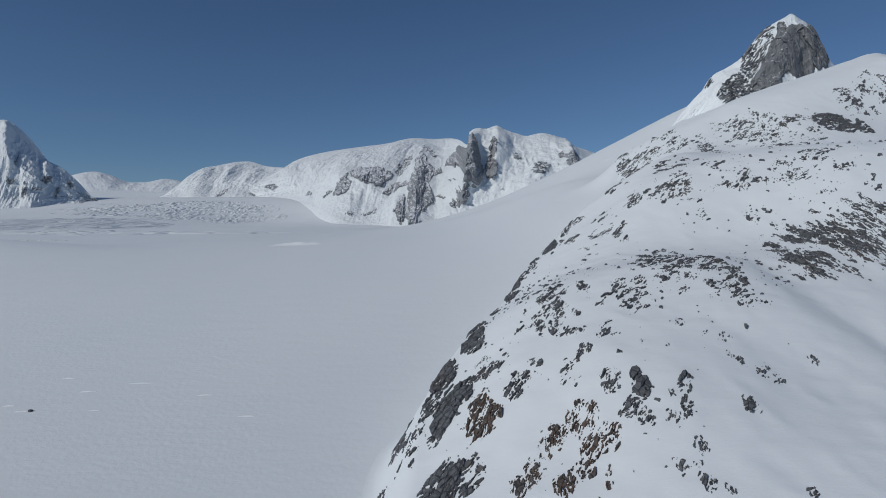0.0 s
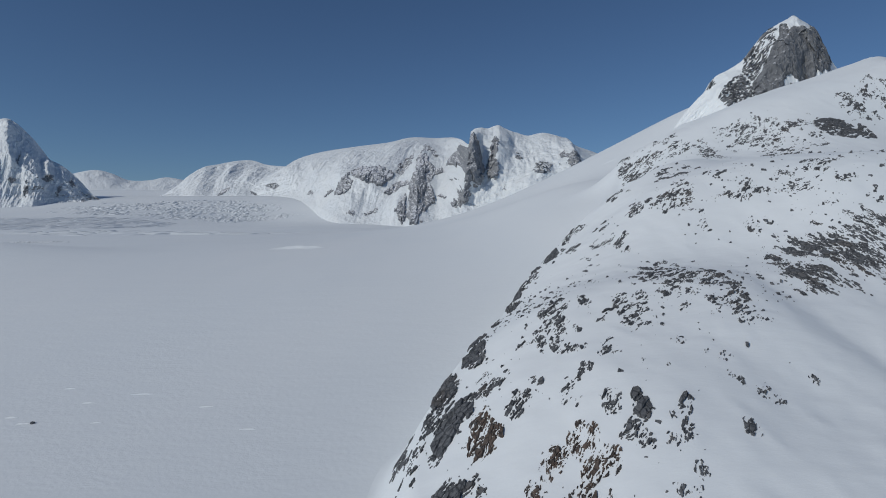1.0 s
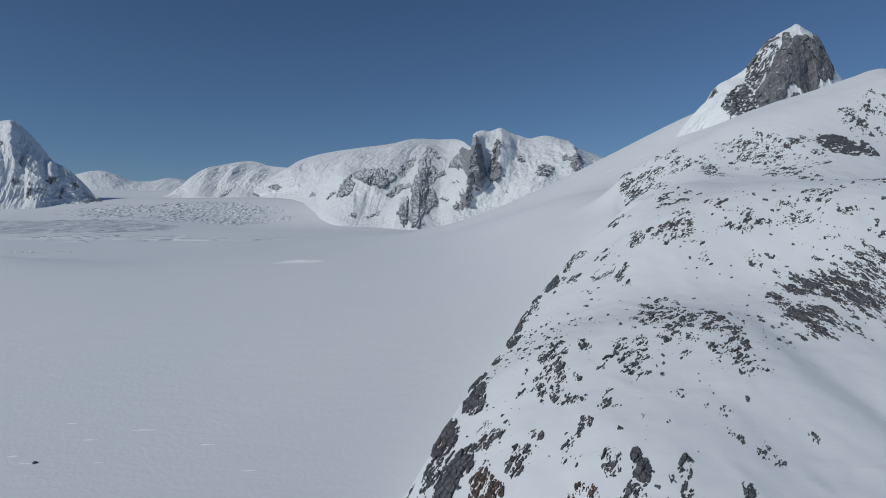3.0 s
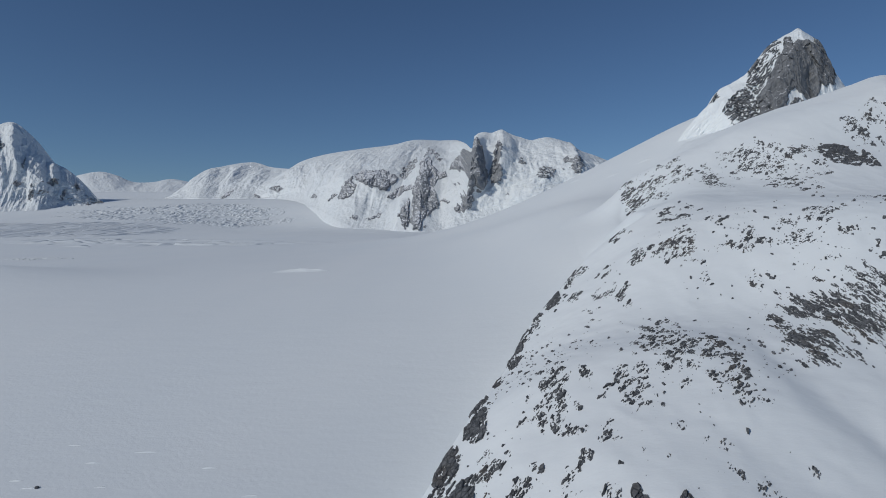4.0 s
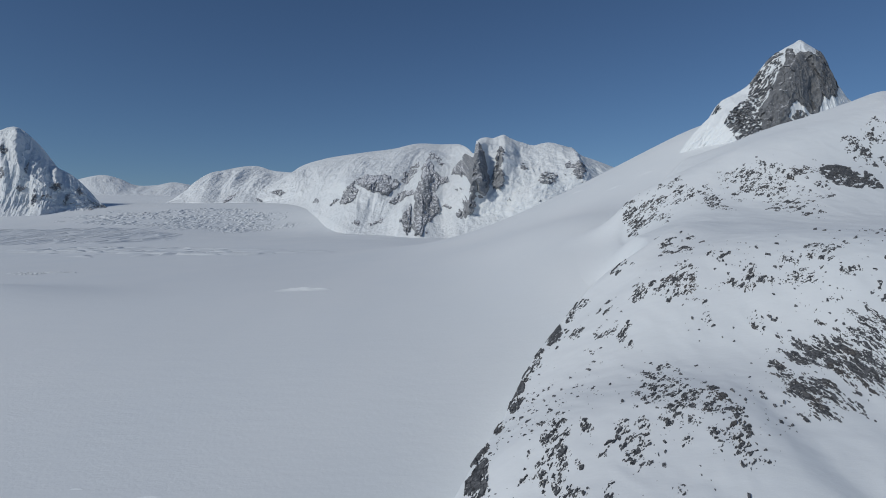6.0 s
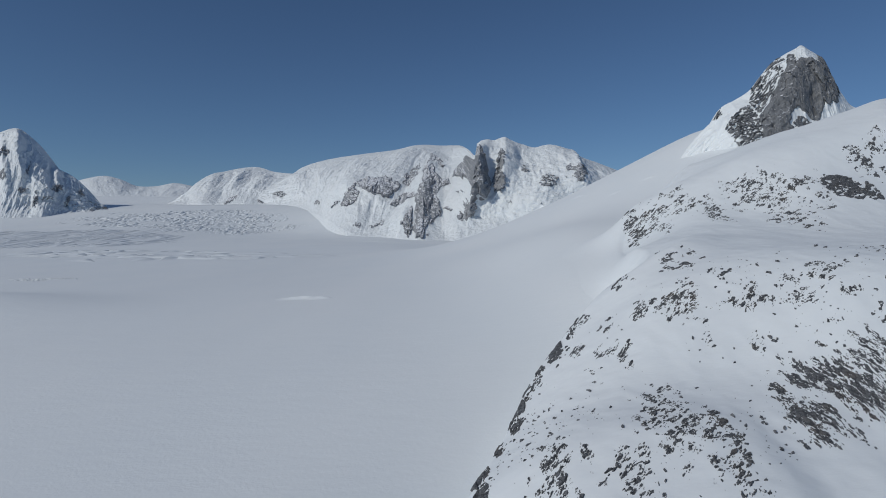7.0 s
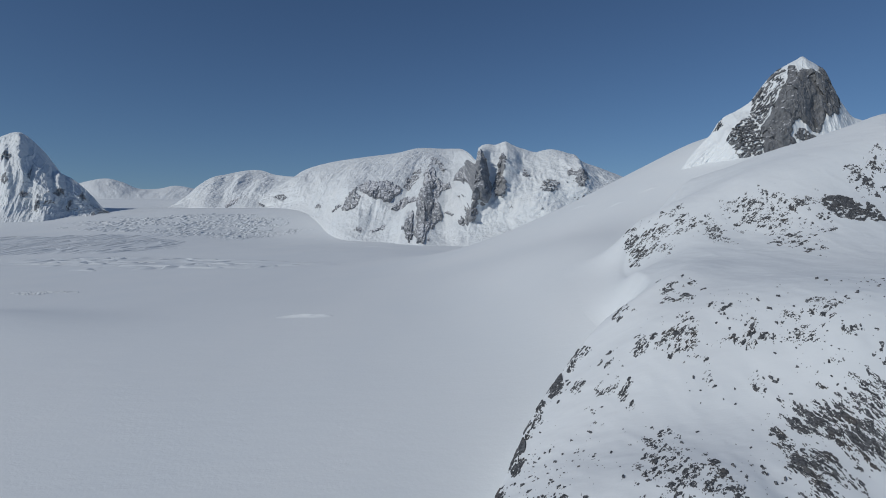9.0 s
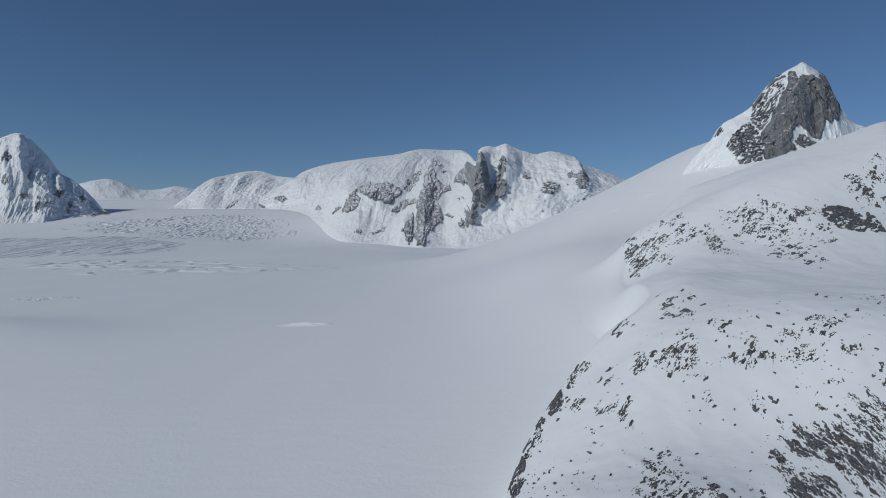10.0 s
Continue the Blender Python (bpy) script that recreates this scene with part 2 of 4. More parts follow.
def make_ice():
    """Broken glacier ice under snow: snow on top, pale blue-grey in the crevasse walls."""
    mat, nt, bsdf = node_mat("crevassed_ice")
    pos, nor = geometry(nt)
    sep = nt.nodes.new("ShaderNodeSeparateXYZ")
    nt.links.new(nor, sep.inputs[0])
    n = tex_noise(nt, pos, 0.08, 5)
    lay = math_node(nt, "ADD", sep.outputs[2], math_node(nt, "MULTIPLY", math_node(nt, "SUBTRACT", n, 0.5), 0.5))
    cover = ramp(nt, lay, [(0.50, (0,)), (0.80, (1,))])
    ice = ramp(nt, tex_noise(nt, pos, 0.15, 5), [(0.3, (0.56, 0.70, 0.78)), (0.7, (0.74, 0.83, 0.88))])
    nt.links.new(mix_colour(nt, cover, ice, snow_colours(nt, pos)), bsdf.inputs["Base Color"])
    bsdf.inputs["Roughness"].default_value = 0.6
    nt.links.new(bump(nt, tex_noise(nt, pos, 0.25, 6), 0.4, 1.0), bsdf.inputs["Normal"])
    return mat


SNOW = make_snow("wind_packed_snow", False)
FAR_SNOW = make_snow("glacier_snow", True)
ROCK = make_rock("gneiss", (0.052, 0.057, 0.065), (0.215, 0.22, 0.228), (0.125, 0.112, 0.102), 0.8, 1.15, 0.58, 0.22)
LICHEN_ROCK = make_rock("lichen_stained_gneiss", (0.052, 0.048, 0.047), (0.19, 0.172, 0.16), (0.135, 0.094, 0.072), 0.8, 1.15, 0.40, 0.22)
# far cliffs: gneiss paled towards blue-grey, distance haze put into its colour
HAZED_CLIFF_ROCK = make_rock("hazed_cliff_gneiss", (0.17, 0.182, 0.20), (0.39, 0.40, 0.415), (0.27, 0.28, 0.295), 9.0, 0.80, 0.52, 0.05, 0.4)
# the peak's lighter, cooler grey also carries some painted haze
HAZED_PEAK_ROCK = make_rock("hazed_peak_gneiss", (0.098, 0.105, 0.116), (0.285, 0.294, 0.306), (0.185, 0.192, 0.202), 4.0, 0.85, 0.52, 0.04, 0.4)
RANGE_MAT = make_alpine("range_snow_and_rock", 9.0, -0.30, -0.22, (0.14, 0.142, 0.15), (0.30, 0.30, 0.30))
LEFT_MAT = make_alpine("fluted_snow_and_rock", 9.0, -0.20, -0.12, (0.12, 0.12, 0.13), (0.30, 0.30, 0.30))
ICE = make_ice()



# ---- meshes ----
def link_mesh(name, verts, quads, material, parent=None, smooth=True):
    me = bpy.data.meshes.new(name)
    me.vertices.add(len(verts))
    me.vertices.foreach_set("co", np.asarray(verts, np.float32).ravel())
    me.loops.add(len(quads) * 4)
    me.loops.foreach_set("vertex_index", np.asarray(quads, np.int32).ravel())
    me.polygons.add(len(quads))
    me.polygons.foreach_set("loop_start", np.arange(0, len(quads) * 4, 4, dtype=np.int32))
    me.polygons.foreach_set("loop_total", np.full(len(quads), 4, np.int32))
    me.polygons.foreach_set("use_smooth", np.full(len(quads), smooth))
    me.update(calc_edges=True)
    me.validate()
    me.materials.append(material)
    ob = new(name, me)
    ob.parent = parent
    return ob


def grid_quads(rows, cols):
    a = np.arange(rows * cols).reshape(rows, cols)
    return np.stack([a[:-1, :-1], a[:-1, 1:], a[1:, 1:], a[1:, :-1]], -1).reshape(-1, 4)


def trim(P, quads, keep):
    """Only the quads that are kept, and the vertices that they use."""
    quads = quads[keep]
    used = np.unique(quads)
    index = np.full(len(P), -1)
    index[used] = np.arange(len(used))
    return P[used], index[quads]


def spaced(start, end, first, growth):
    out, gap = [start], first
    while out[-1] < end:
        out.append(out[-1] + gap)
        gap *= growth
    return np.array(out)

# ---- ground: one sheet of glacier snow to the horizon ----
ahead = np.concatenate([np.linspace(-900, 40, 60), spaced(46, 4850, 4.0, 1.010)])
half = spaced(3.0, 4200, 6.0, 1.030)
across = np.concatenate([-half[::-1], [0.0], half])
gx, gy = np.meshgrid(across, ahead)
gz = glacier(gx, gy)
ground = link_mesh("ground", np.stack([gx, gy, gz], -1).reshape(-1, 3), grid_quads(*gx.shape), FAR_SNOW)
tagged(ground, "smooth wind-packed glacier snow rising up the valley", "snowfield", kind="structure")

# ---- the near ridge ----
ry_rows = spaced(28, 560, 0.55, 1.0042)
rx_cols = np.linspace(-110, 430, 580)
hx, hy = np.meshgrid(rx_cols, ry_rows)
hz = ridge_snow(hx, hy)
under = ridge(hx, hy) < glacier(hx, hy) - np.where(hy > 205, 20, 9)
quads = grid_quads(*hx.shape)
P, Q = trim(np.stack([hx, hy, hz], -1).reshape(-1, 3), quads, ~under.ravel()[quads].all(1))
near_ridge = link_mesh("snow_ridge", P, Q, SNOW)
tagged(near_ridge, "long rounded snow ridge above the glacier, wind-scoured to rock in places", "ridge", kind="structure")


# ---- rock that breaks through the snow of the ridge ----
def ridge_normal(x, y):
    e = 0.6
    dx, dy = (ridge_snow(x + e, y) - ridge_snow(x - e, y)) / (2 * e), (ridge_snow(x, y + e) - ridge_snow(x, y - e)) / (2 * e)
    n = np.stack([-dx, -dy, np.ones_like(dx)], -1)
    return n / np.linalg.norm(n, axis=-1, keepdims=True)


def islands(count, quads):
    """For each quad, the number of the connected piece that it belongs to."""
    label = np.arange(count)
    while True:
        low = label[quads].min(1)
        old = label.copy()
        for k in range(4):
            np.minimum.at(label, quads[:, k], low)
        label = label[label]
        if (label == old).all():
            return label[quads[:, 0]]


def split_rock(thing, P, Q, most, material):
    """Each larger rock becomes a part; the crumbs between them are joined."""
    piece = islands(len(P), Q)
    names, sizes = np.unique(piece, return_counts=True)
    order = names[np.argsort(-sizes)]
    size = dict(zip(names, sizes))
    large = [n for n in order[:most] if size[n] >= 14]
    for n in large:
        link_mesh("rock", *trim(P, Q, piece == n), material, thing, smooth=False)
    rest = ~np.isin(piece, large)
    if rest.any():
        tagged(link_mesh("rubble", *trim(P, Q, rest), material, thing, smooth=False), kind="stuff")


def outcrop(cx, cy, rx, ry, cover, seed, label, material, strike=1.02, more=0.0):
    """A patch of shattered rock standing out of the snow: angular blocks and slivers in three sizes, thinned out towards the patch's rim."""
    d = math.hypot(cx, cy)
    gap = max(0.09, d * 0.00095)
    reach = 1.35
    u = np.linspace(-reach, reach, max(8, int(2 * reach * rx / gap)))
    v = np.linspace(-reach, reach, max(8, int(2 * reach * ry / (gap * 1.5))))
    u, v = np.meshgrid(u, v)
    x, y = cx + u * rx + 0.22 * v * ry * 0.5, cy + v * ry
    solid = cover > 0.84
    cover = cover if solid else min(cover + more, 0.95)
    size = (0.60 + 0.0012 * d) * (2.0 if solid else 1.0)
    size *= 0.80 + 0.05 * (seed * 7 % 10)
    wob = fbm(x / (3.2 * size), y / (4.6 * size), 0 * x, 3, seed + 5)
    r = np.hypot(u, v) * (1 - 0.40 * wob)
    # strike of the beds, seen as streaks that climb away to the right
    a = strike
    bend = 0.35 * size * fbm(x / (1.6 * size), y / (1.6 * size), 0 * x, 2, seed + 9)
    s, t = x * math.cos(a) + y * math.sin(a), -x * math.sin(a) + y * math.cos(a) + bend
    streak = fbm(s / (7 * size), t / (1.8 * size), 0 * x, 3, 77)
    bare = -0.06 + (0.95 if solid else 0.58) * cover + 0.55 * streak + 0.50 * wob - 0.75 * np.clip(r - 0.40, 0, None) ** 1.3
    h = np.full(x.shape, -0.3)
    for length, width, share, lift, number in ((3.0, 0.85, 0.55, 0.42, 3), (1.6, 0.46, 0.80, 0.28, 23), (0.80, 0.26, 0.80, 0.18, 43)):
        tilt, rim, chance = slabs(s / (length * size), t / (width * size), number + seed % 7, 0.7)
        inset = 0.04 + 0.05 * chance if solid else 0.10 + 0.13 * chance
        there = (chance < share * bare) & (rim > inset)
        h = np.where(there, np.maximum(h, lift * (0.30 + 0.75 * np.clip(tilt, 0, 1.2)) + 0.04), h)
    h = h + np.where(h > 0, 0.07 * fbm(x / (0.35 * size), y / (0.35 * size), 0 * x, 2, seed + 2), 0)
    h = np.where(r > reach * 0.98, -0.3, h) * size * (0.75 if solid else 0.95)
    base = np.stack([x, y, ridge_snow(x, y)], -1)
    P = base + ridge_normal(x, y) * np.clip(h, -0.3 * size, None)[..., None]
    up = (h > 0.0).ravel()
    q = grid_quads(*x.shape)
    P, Q = trim(P.reshape(-1, 3), q, up[q].any(1))
    if len(Q) < 6:
        return None
    thing = new("rock_outcrop")
    thing.location = (cx, cy, float(ridge_snow(np.array([cx]), np.array([cy]))[0]))
    tagged(thing, label, "rock outcrop", group="rock outcrops on the ridge")
    split_rock(thing, P - np.array(thing.location), Q, 14, material)
    return thing


# places on the ridge, half widths across and ahead, and how much of the rock is bare
NEAR_ROCKS = [(-1.1, 80.6, 2.6, 4.4, 0.86), (2.9, 79.8, 2.6, 3.2, 0.92), (-5.4, 94.2, 1.8, 5.2, 0.40), (-1.1, 92.6, 1.2, 3.7, 0.70), (-1.8, 103.8, 1.6, 5.1, 0.70), (1.5, 99.2, 2.7, 6, 0.90), (8.6, 101.6, 4.3, 3.6, 0.70), (12.4, 94.4, 2.5, 2.8, 0.55), (15.1, 97.6, 1.1, 1.2, 0.45), (6.3, 121.5, 1.8, 5.7, 0.95), (4.9, 109.0, 2.6, 5.2, 0.30)]
LICHEN_ROCKS = [(15.7, 81.1, 2.2, 2.4, 0.70), (12.3, 76.6, 1.3, 2.4, 0.65), (9.9, 74.2, 1.1, 1.6, 0.65), (21.0, 77.5, 2.1, 2.4, 0.72), (17.8, 75.0, 1.3, 1.6, 0.70), (15.5, 73.0, 1.3, 2, 0.70), (21.1, 72.6, 1.7, 2.8, 0.55), (6.2, 90.6, 2.3, 6.4, 0.65), (19.5, 82.3, 1.9, 2.4, 0.55), (14.1, 79.1, 1.4, 2, 0.60)]
KNOLL_ROCKS = [(19.1, 91.7, 1.9, 3.6, 0.55), (22.0, 96.1, 2.6, 1.6, 0.45), (24.6, 87.9, 1.5, 2.4, 0.60), (28.6, 86.7, 1.4, 3.6, 1.00), (26.7, 81.1, 1.9, 2.4, 0.60), (34.2, 83.5, 1.6, 2.8, 0.65), (32.1, 79.1, 2.4, 1.5, 0.50), (42.5, 80.7, 1.1, 1.6, 0.50), (32.5, 73.8, 1, 1.6, 0.50), (29.9, 71.8, 1.5, 0.9, 0.65), (31.3, 69.4, 1.2, 1.6, 0.60), (33.4, 68.2, 0.7, 0.8, 0.50), (42.6, 67.4, 0.5, 0.8, 0.50), (28.2, 102.3, 2.4, 3.6, 0.55), (20.4, 103.2, 1.2, 1.6, 0.40), (34.6, 94.3, 2, 2, 0.35), (40.5, 101.0, 1.2, 2, 0.45), (44.3, 96.8, 2.6, 2.4, 0.40)]
KNOLL_TOP_ROCKS = [(44.4, 91.0, 2.1, 1.6, 0.35), (48.5, 89.8, 2.4, 4, 0.35), (57.3, 95.9, 1.8, 1.1, 0.25), (21.5, 116.8, 3.9, 12.6, 0.65), (28.3, 119.6, 1.4, 4.5, 0.35), (34.9, 112.8, 4.8, 5.6, 0.50), (38.5, 107.9, 2.1, 3.6, 0.45), (16.4, 109.2, 2.7, 2.4, 0.30), (17.7, 154.9, 2.2, 7.2, 0.70), (23.2, 171.2, 2.3, 7.4, 0.50), (34.6, 191.9, 2, 6.5, 0.90), (26.5, 176.8, 1.5, 4.9, 0.80), (38.7, 182.4, 2.7, 4.4, 0.35), (49.9, 131.3, 7.5, 17.2, 0.50), (48.0, 117.2, 2.3, 2.8, 0.45), (57.2, 117.7, 3.3, 10.4, 0.60), (55.2, 110.1, 2.6, 5.2, 0.55), (68.4, 129.3, 1.5, 1.6, 0.35), (58.7, 92.9, 1.2, 1.6, 0.20)]
SHOULDER_ROCKS = [(50.8, 167.6, 3.3, 7.2, 0.40), (45.3, 171.1, 2.5, 4.4, 0.35), (44.3, 204.3, 3.5, 6, 0.40), (39.6, 161.2, 2.4, 4, 0.25), (51.5, 184.8, 3.6, 6.4, 0.35), (71.7, 180.1, 6, 8, 0.55), (65.0, 178.1, 4.2, 4.8, 0.50), (72.3, 167.2, 2.8, 5.2, 0.70), (61.2, 184.7, 4.3, 9.2, 0.30), (87.7, 174.0, 7.7, 4.6, 0.50), (84.0, 159.0, 2.1, 6.6, 0.45), (76.3, 158.7, 1.3, 2, 0.50), (101.6, 169.6, 4.7, 4, 0.60), (104.3, 177.0, 6, 3.6, 0.35), (104.5, 159.0, 2, 1.6, 0.60), (112.7, 165.6, 2.1, 2, 0.50), (98.3, 156.4, 1.7, 1.6, 0.50), (113.7, 157.1, 4.6, 2.7, 0.40)]
FACE_ROCKS = [(90.8, 146.6, 6, 6.8, 0.60), (82.0, 130.2, 6.4, 7.6, 0.64), (93.7, 138.4, 5.7, 8.8, 0.58), (106.0, 148.2, 6.1, 5.2, 0.62), (98.1, 134.2, 4.4, 8.8, 0.62), (78.3, 136.8, 3.2, 7.6, 0.45), (107.1, 136.0, 5, 8.8, 0.60), (113.5, 145.1, 4.2, 4.8, 0.60), (111.4, 134.0, 4.4, 8.4, 0.60)]
UPPER_ROCKS = [(133.7, 353.4, 8.8, 17, 0.55), (108.0, 346.1, 5.9, 19, 0.65), (62.6, 213.7, 3.1, 9, 0.55), (89.7, 217.4, 3.3, 10.7, 0.45), (115.6, 339.3, 7.1, 22.8, 0.40), (143.7, 321.1, 5.5, 17.7, 0.60), (178.3, 341.8, 13.2, 11, 0.48), (164.3, 326.9, 11.3, 10, 0.48), (194.7, 331.0, 14.1, 10, 0.42), (177.5, 322.4, 9.3, 8, 0.48), (216.7, 321.4, 10.6, 9, 1.05), (239.3, 346.2, 8.1, 13, 0.55), (261.6, 351.0, 11.7, 21, 0.60), (275.0, 342.5, 12, 18, 0.62), (113.5, 178.1, 8.8, 5.3, 0.30), (187.9, 304.4, 8.8, 8, 0.30), (158.3, 340.7, 7.2, 6, 0.35), (122.2, 349.2, 4.7, 7, 0.35), (141.2, 334.9, 9.6, 9, 0.40), (166.9, 345.3, 10, 6, 0.42), (171.3, 305.9, 10, 31.9, 0.38), (79.9, 210.8, 4.5, 14.2, 0.38), (198.9, 317.5, 7.3, 7, 0.40), (86.8, 190.7, 4.8, 4.8, 0.30)]
EDGE_ROCKS = [(float(smooth_curve(EDGE, y)) + off, y, 1.7, ry, cover) for y, off, ry, cover in (
    (82, -4.5, 4.0, 0.55), (90, -6.5, 4.5, 0.50), (101, -5.5, 4.5, 0.50), (97, -1.5, 4.5, 0.80), (112, 0.0, 4.5, 0.86), (134, -0.6, 5.0, 0.88), (144, 0.2, 5.0, 0.80), (164, -0.4, 6.0, 0.86), (184, -0.5, 5.5, 0.80), (202, 0.0, 6.0, 0.70))]
WORDS = {
    "lichen": "brown lichen-stained band of broken rock in the snow",
    "near": "shattered grey-brown rock slabs on the steep ridge flank",
    "knoll": "dark broken rocks breaking through snow on the lower knoll",
    "top": "scattered dark rock ribs along the rounded knoll top",
    "shoulder": "cluster of dark boulders on the snowy shoulder",
    "face": "steep bare rock face with snow-filled ledges",
    "edge": "dark rock slabs along the steep edge of the ridge",
    "upper": "thinly scattered rocks on the upper snow slope",
}
STRIKE = {"near": 1.0, "lichen": 1.05, "knoll": 0.95, "top": 0.85, "shoulder": 0.6, "face": 1.85, "upper": 0.6, "edge": 1.2}
MORE = {"near": 0.15, "lichen": 0.25, "knoll": 0.12, "top": 0.08, "shoulder": 0.12, "face": 0.28, "upper": 0.0, "edge": 0.1}
random.seed(7)
seed = 100
for words, rocks in (("near", NEAR_ROCKS), ("lichen", LICHEN_ROCKS), ("knoll", KNOLL_ROCKS), ("top", KNOLL_TOP_ROCKS), ("shoulder", SHOULDER_ROCKS), ("face", FACE_ROCKS), ("upper", UPPER_ROCKS), ("edge", EDGE_ROCKS)):
    for cx, cy, rx, ry, cover in rocks:
        seed += 3
        outcrop(cx, cy, rx, ry, cover, seed, WORDS[words], LICHEN_ROCK if words == "lichen" else ROCK, STRIKE[words] + 0.5 * (random.random() - 0.5), MORE[words])


# ---- mountains ----
def inside(outline, x, z):
    """Distance to a closed outline: positive within it, negative outside."""
    pts = np.asarray(outline, float)
    far, odd = np.full(x.shape, 1e9), np.zeros(x.shape, bool)
    for (x0, z0), (x1, z1) in zip(pts, np.roll(pts, -1, axis=0)):
        f = np.clip(((x - x0) * (x1 - x0) + (z - z0) * (z1 - z0)) / ((x1 - x0) ** 2 + (z1 - z0) ** 2 + 1e-9), 0, 1)
        far = np.minimum(far, np.hypot(x - x0 - f * (x1 - x0), z - z0 - f * (z1 - z0)))
        odd ^= ((z0 > z) != (z1 > z)) & (x < (x1 - x0) * (z - z0) / (z1 - z0 + 1e-12) + x0)
    return np.where(odd, far, -far)


class Wall:
    """A mountainside between a foot line and a crest line, with spurs, gullies and ledges, and a back slope behind the crest."""

    def __init__(self, crest, foot, size, relief, power, seed, flute=0.0, recede=1.0, spurs=(), lips=0.0, crag=0.0):
        self.size, self.relief, self.power, self.seed, self.flute, self.recede, self.spurs, self.lips, self.crag = size, relief, power, seed, flute, recede, spurs, lips, crag
        self.crest = self.keyed(crest)
        self.foot = self.keyed(foot)
        self.span = self.crest[-1, 1] - self.crest[0, 1]
        self.rise = np.max(self.crest[:, 3]) - np.mean(self.foot[:, 3])
        # the way out of the wall, down the valley
        middle = np.mean(self.crest[:, 1:3], axis=0)
        self.outward = -middle / np.linalg.norm(middle)

    @staticmethod
    def keyed(points):
        p = np.asarray(points, float)
        return np.column_stack([(p[:, 0] - p[0, 0]) / (p[-1, 0] - p[0, 0]), p])

    def at(self, u, s):
        """The place at u along the wall and s up it: 0 the foot, 1 the crest, more on the back."""
        c, f = smooth_curve(self.crest, u), smooth_curve(self.foot, u)
        front = np.clip(s, 0, 1)
        back = np.clip(s - 1, 0, None)
        P = f + (c - f) * front[..., None]
        P[..., 1] = f[..., 1] + (c[..., 1] - f[..., 1]) * front ** self.recede
        P[..., 2] = f[..., 2] + (c[..., 2] - f[..., 2]) * front ** self.power
        k = self.size
        # the foot runs out in a gentle apron
        apron = np.clip(1 - front / 0.20, 0, 1) ** 2
        P[..., :2] += self.outward * (12 * k * apron)[..., None]
        P[..., 2] -= 1.5 * k * apron
        P[..., 1] += back * 55 * k
        P[..., 2] -= back * 47 * k * np.minimum(1, back * 4 + 0.2)
        X, Z = u * self.span, s * self.rise
        bell = np.clip(np.minimum(front * 6, (1 - front) * 4 + 0.05), 0, 1) * (back == 0) + 0.05 * (back > 0)
        near_crest = np.minimum(1, bell + 0.30 * (back == 0))
        # bulges and hollows, then ribs that wander down the slope
        wx = X + 5 * k * fbm(X / (14 * k), Z / (14 * k), 0 * X, 3, self.seed + 9)
        out = self.relief * 0.9 * fbm(wx / (11 * k), Z / (16 * k), 0 * X, 4, self.seed) * bell
        out = out + self.relief * 0.28 * (ridged(wx / (7 * k), Z / (10 * k), 0 * X, 4, self.seed + 3) - 0.4) * bell
        if self.crag:
            out = out + self.crag * 2.4 * k * (ridged(wx / (4 * k), Z / (8 * k), 0 * X, 4, self.seed + 7) - 0.4) * near_crest
        if self.flute:
            comb = ridged((X + 0.25 * (wx - X)) / (1.5 * k), Z / (15 * k), 0 * X, 2, self.seed + 5) - 0.4
            out = out + self.flute * comb * near_crest * step(-0.35, 0.3, fbm(X / (9 * k), Z / (9 * k), 0 * X, 2, self.seed + 6) + 0.1)
        for u0, s0, u1, s1, width, height in self.spurs:
            x0, z0, x1, z1 = u0 * self.span, s0 * self.rise, u1 * self.span, s1 * self.rise
            along = np.clip(((wx - x0) * (x1 - x0) + (Z - z0) * (z1 - z0)) / ((x1 - x0) ** 2 + (z1 - z0) ** 2), 0, 1)
            off = np.hypot(X + 0.3 * (wx - X) - x0 - along * (x1 - x0), Z - z0 - along * (z1 - z0)) / width
            tent = np.clip(1 - np.sqrt(off * off + 0.01), 0, 1)
            out = out + height * tent * (0.45 + 0.55 * np.sin(3.14 * np.clip(along, 0.08, 0.92))) * np.clip((1 - front) * 7 + 0.2, 0, 1) * (back == 0)
        if self.lips:
            # broken snow steps across the slope
            band = fbm(wx / (10 * k), Z / (2.2 * k), 0 * X, 3, self.seed + 15)
            out = out + self.lips * k * step(-0.1, 0.30, band) * step(-0.1, 0.25, fbm(X / (16 * k), Z / (9 * k), 0 * X, 2, self.seed + 16)) * bell
        out = out + 0.22 * k * fbm(X / (1.6 * k), Z / (1.6 * k), 0 * X, 4, self.seed + 11, 0.6) * bell * (1 + self.crag)
        P[..., :2] += self.outward * (out * 0.92)[..., None]
        P[..., 2] += out * 0.30 + k * (0.10 + 0.25 * self.crag) * fbm(X / (1.7 * k), Z / (1.7 * k), 0 * X, 4, self.seed + 20) * near_crest
        toe = s < 0
        P[..., :2] += self.outward * (7.5 * k * toe)[..., None]
        P[..., 2] -= 5 * k * toe
        return P

    def mesh(self, name, material, nu, ns, label, category="mountain"):
        s = np.concatenate([[-0.1], np.linspace(0, 1, ns), 1 + np.array([0.03, 0.08, 0.18, 0.4, 0.8])])
        u, s = np.meshgrid(np.linspace(0, 1, nu), s)
        P = self.at(u, s)
        ob = link_mesh(name, P.reshape(-1, 3), grid_quads(*u.shape), material)
        return tagged(ob, label, category)

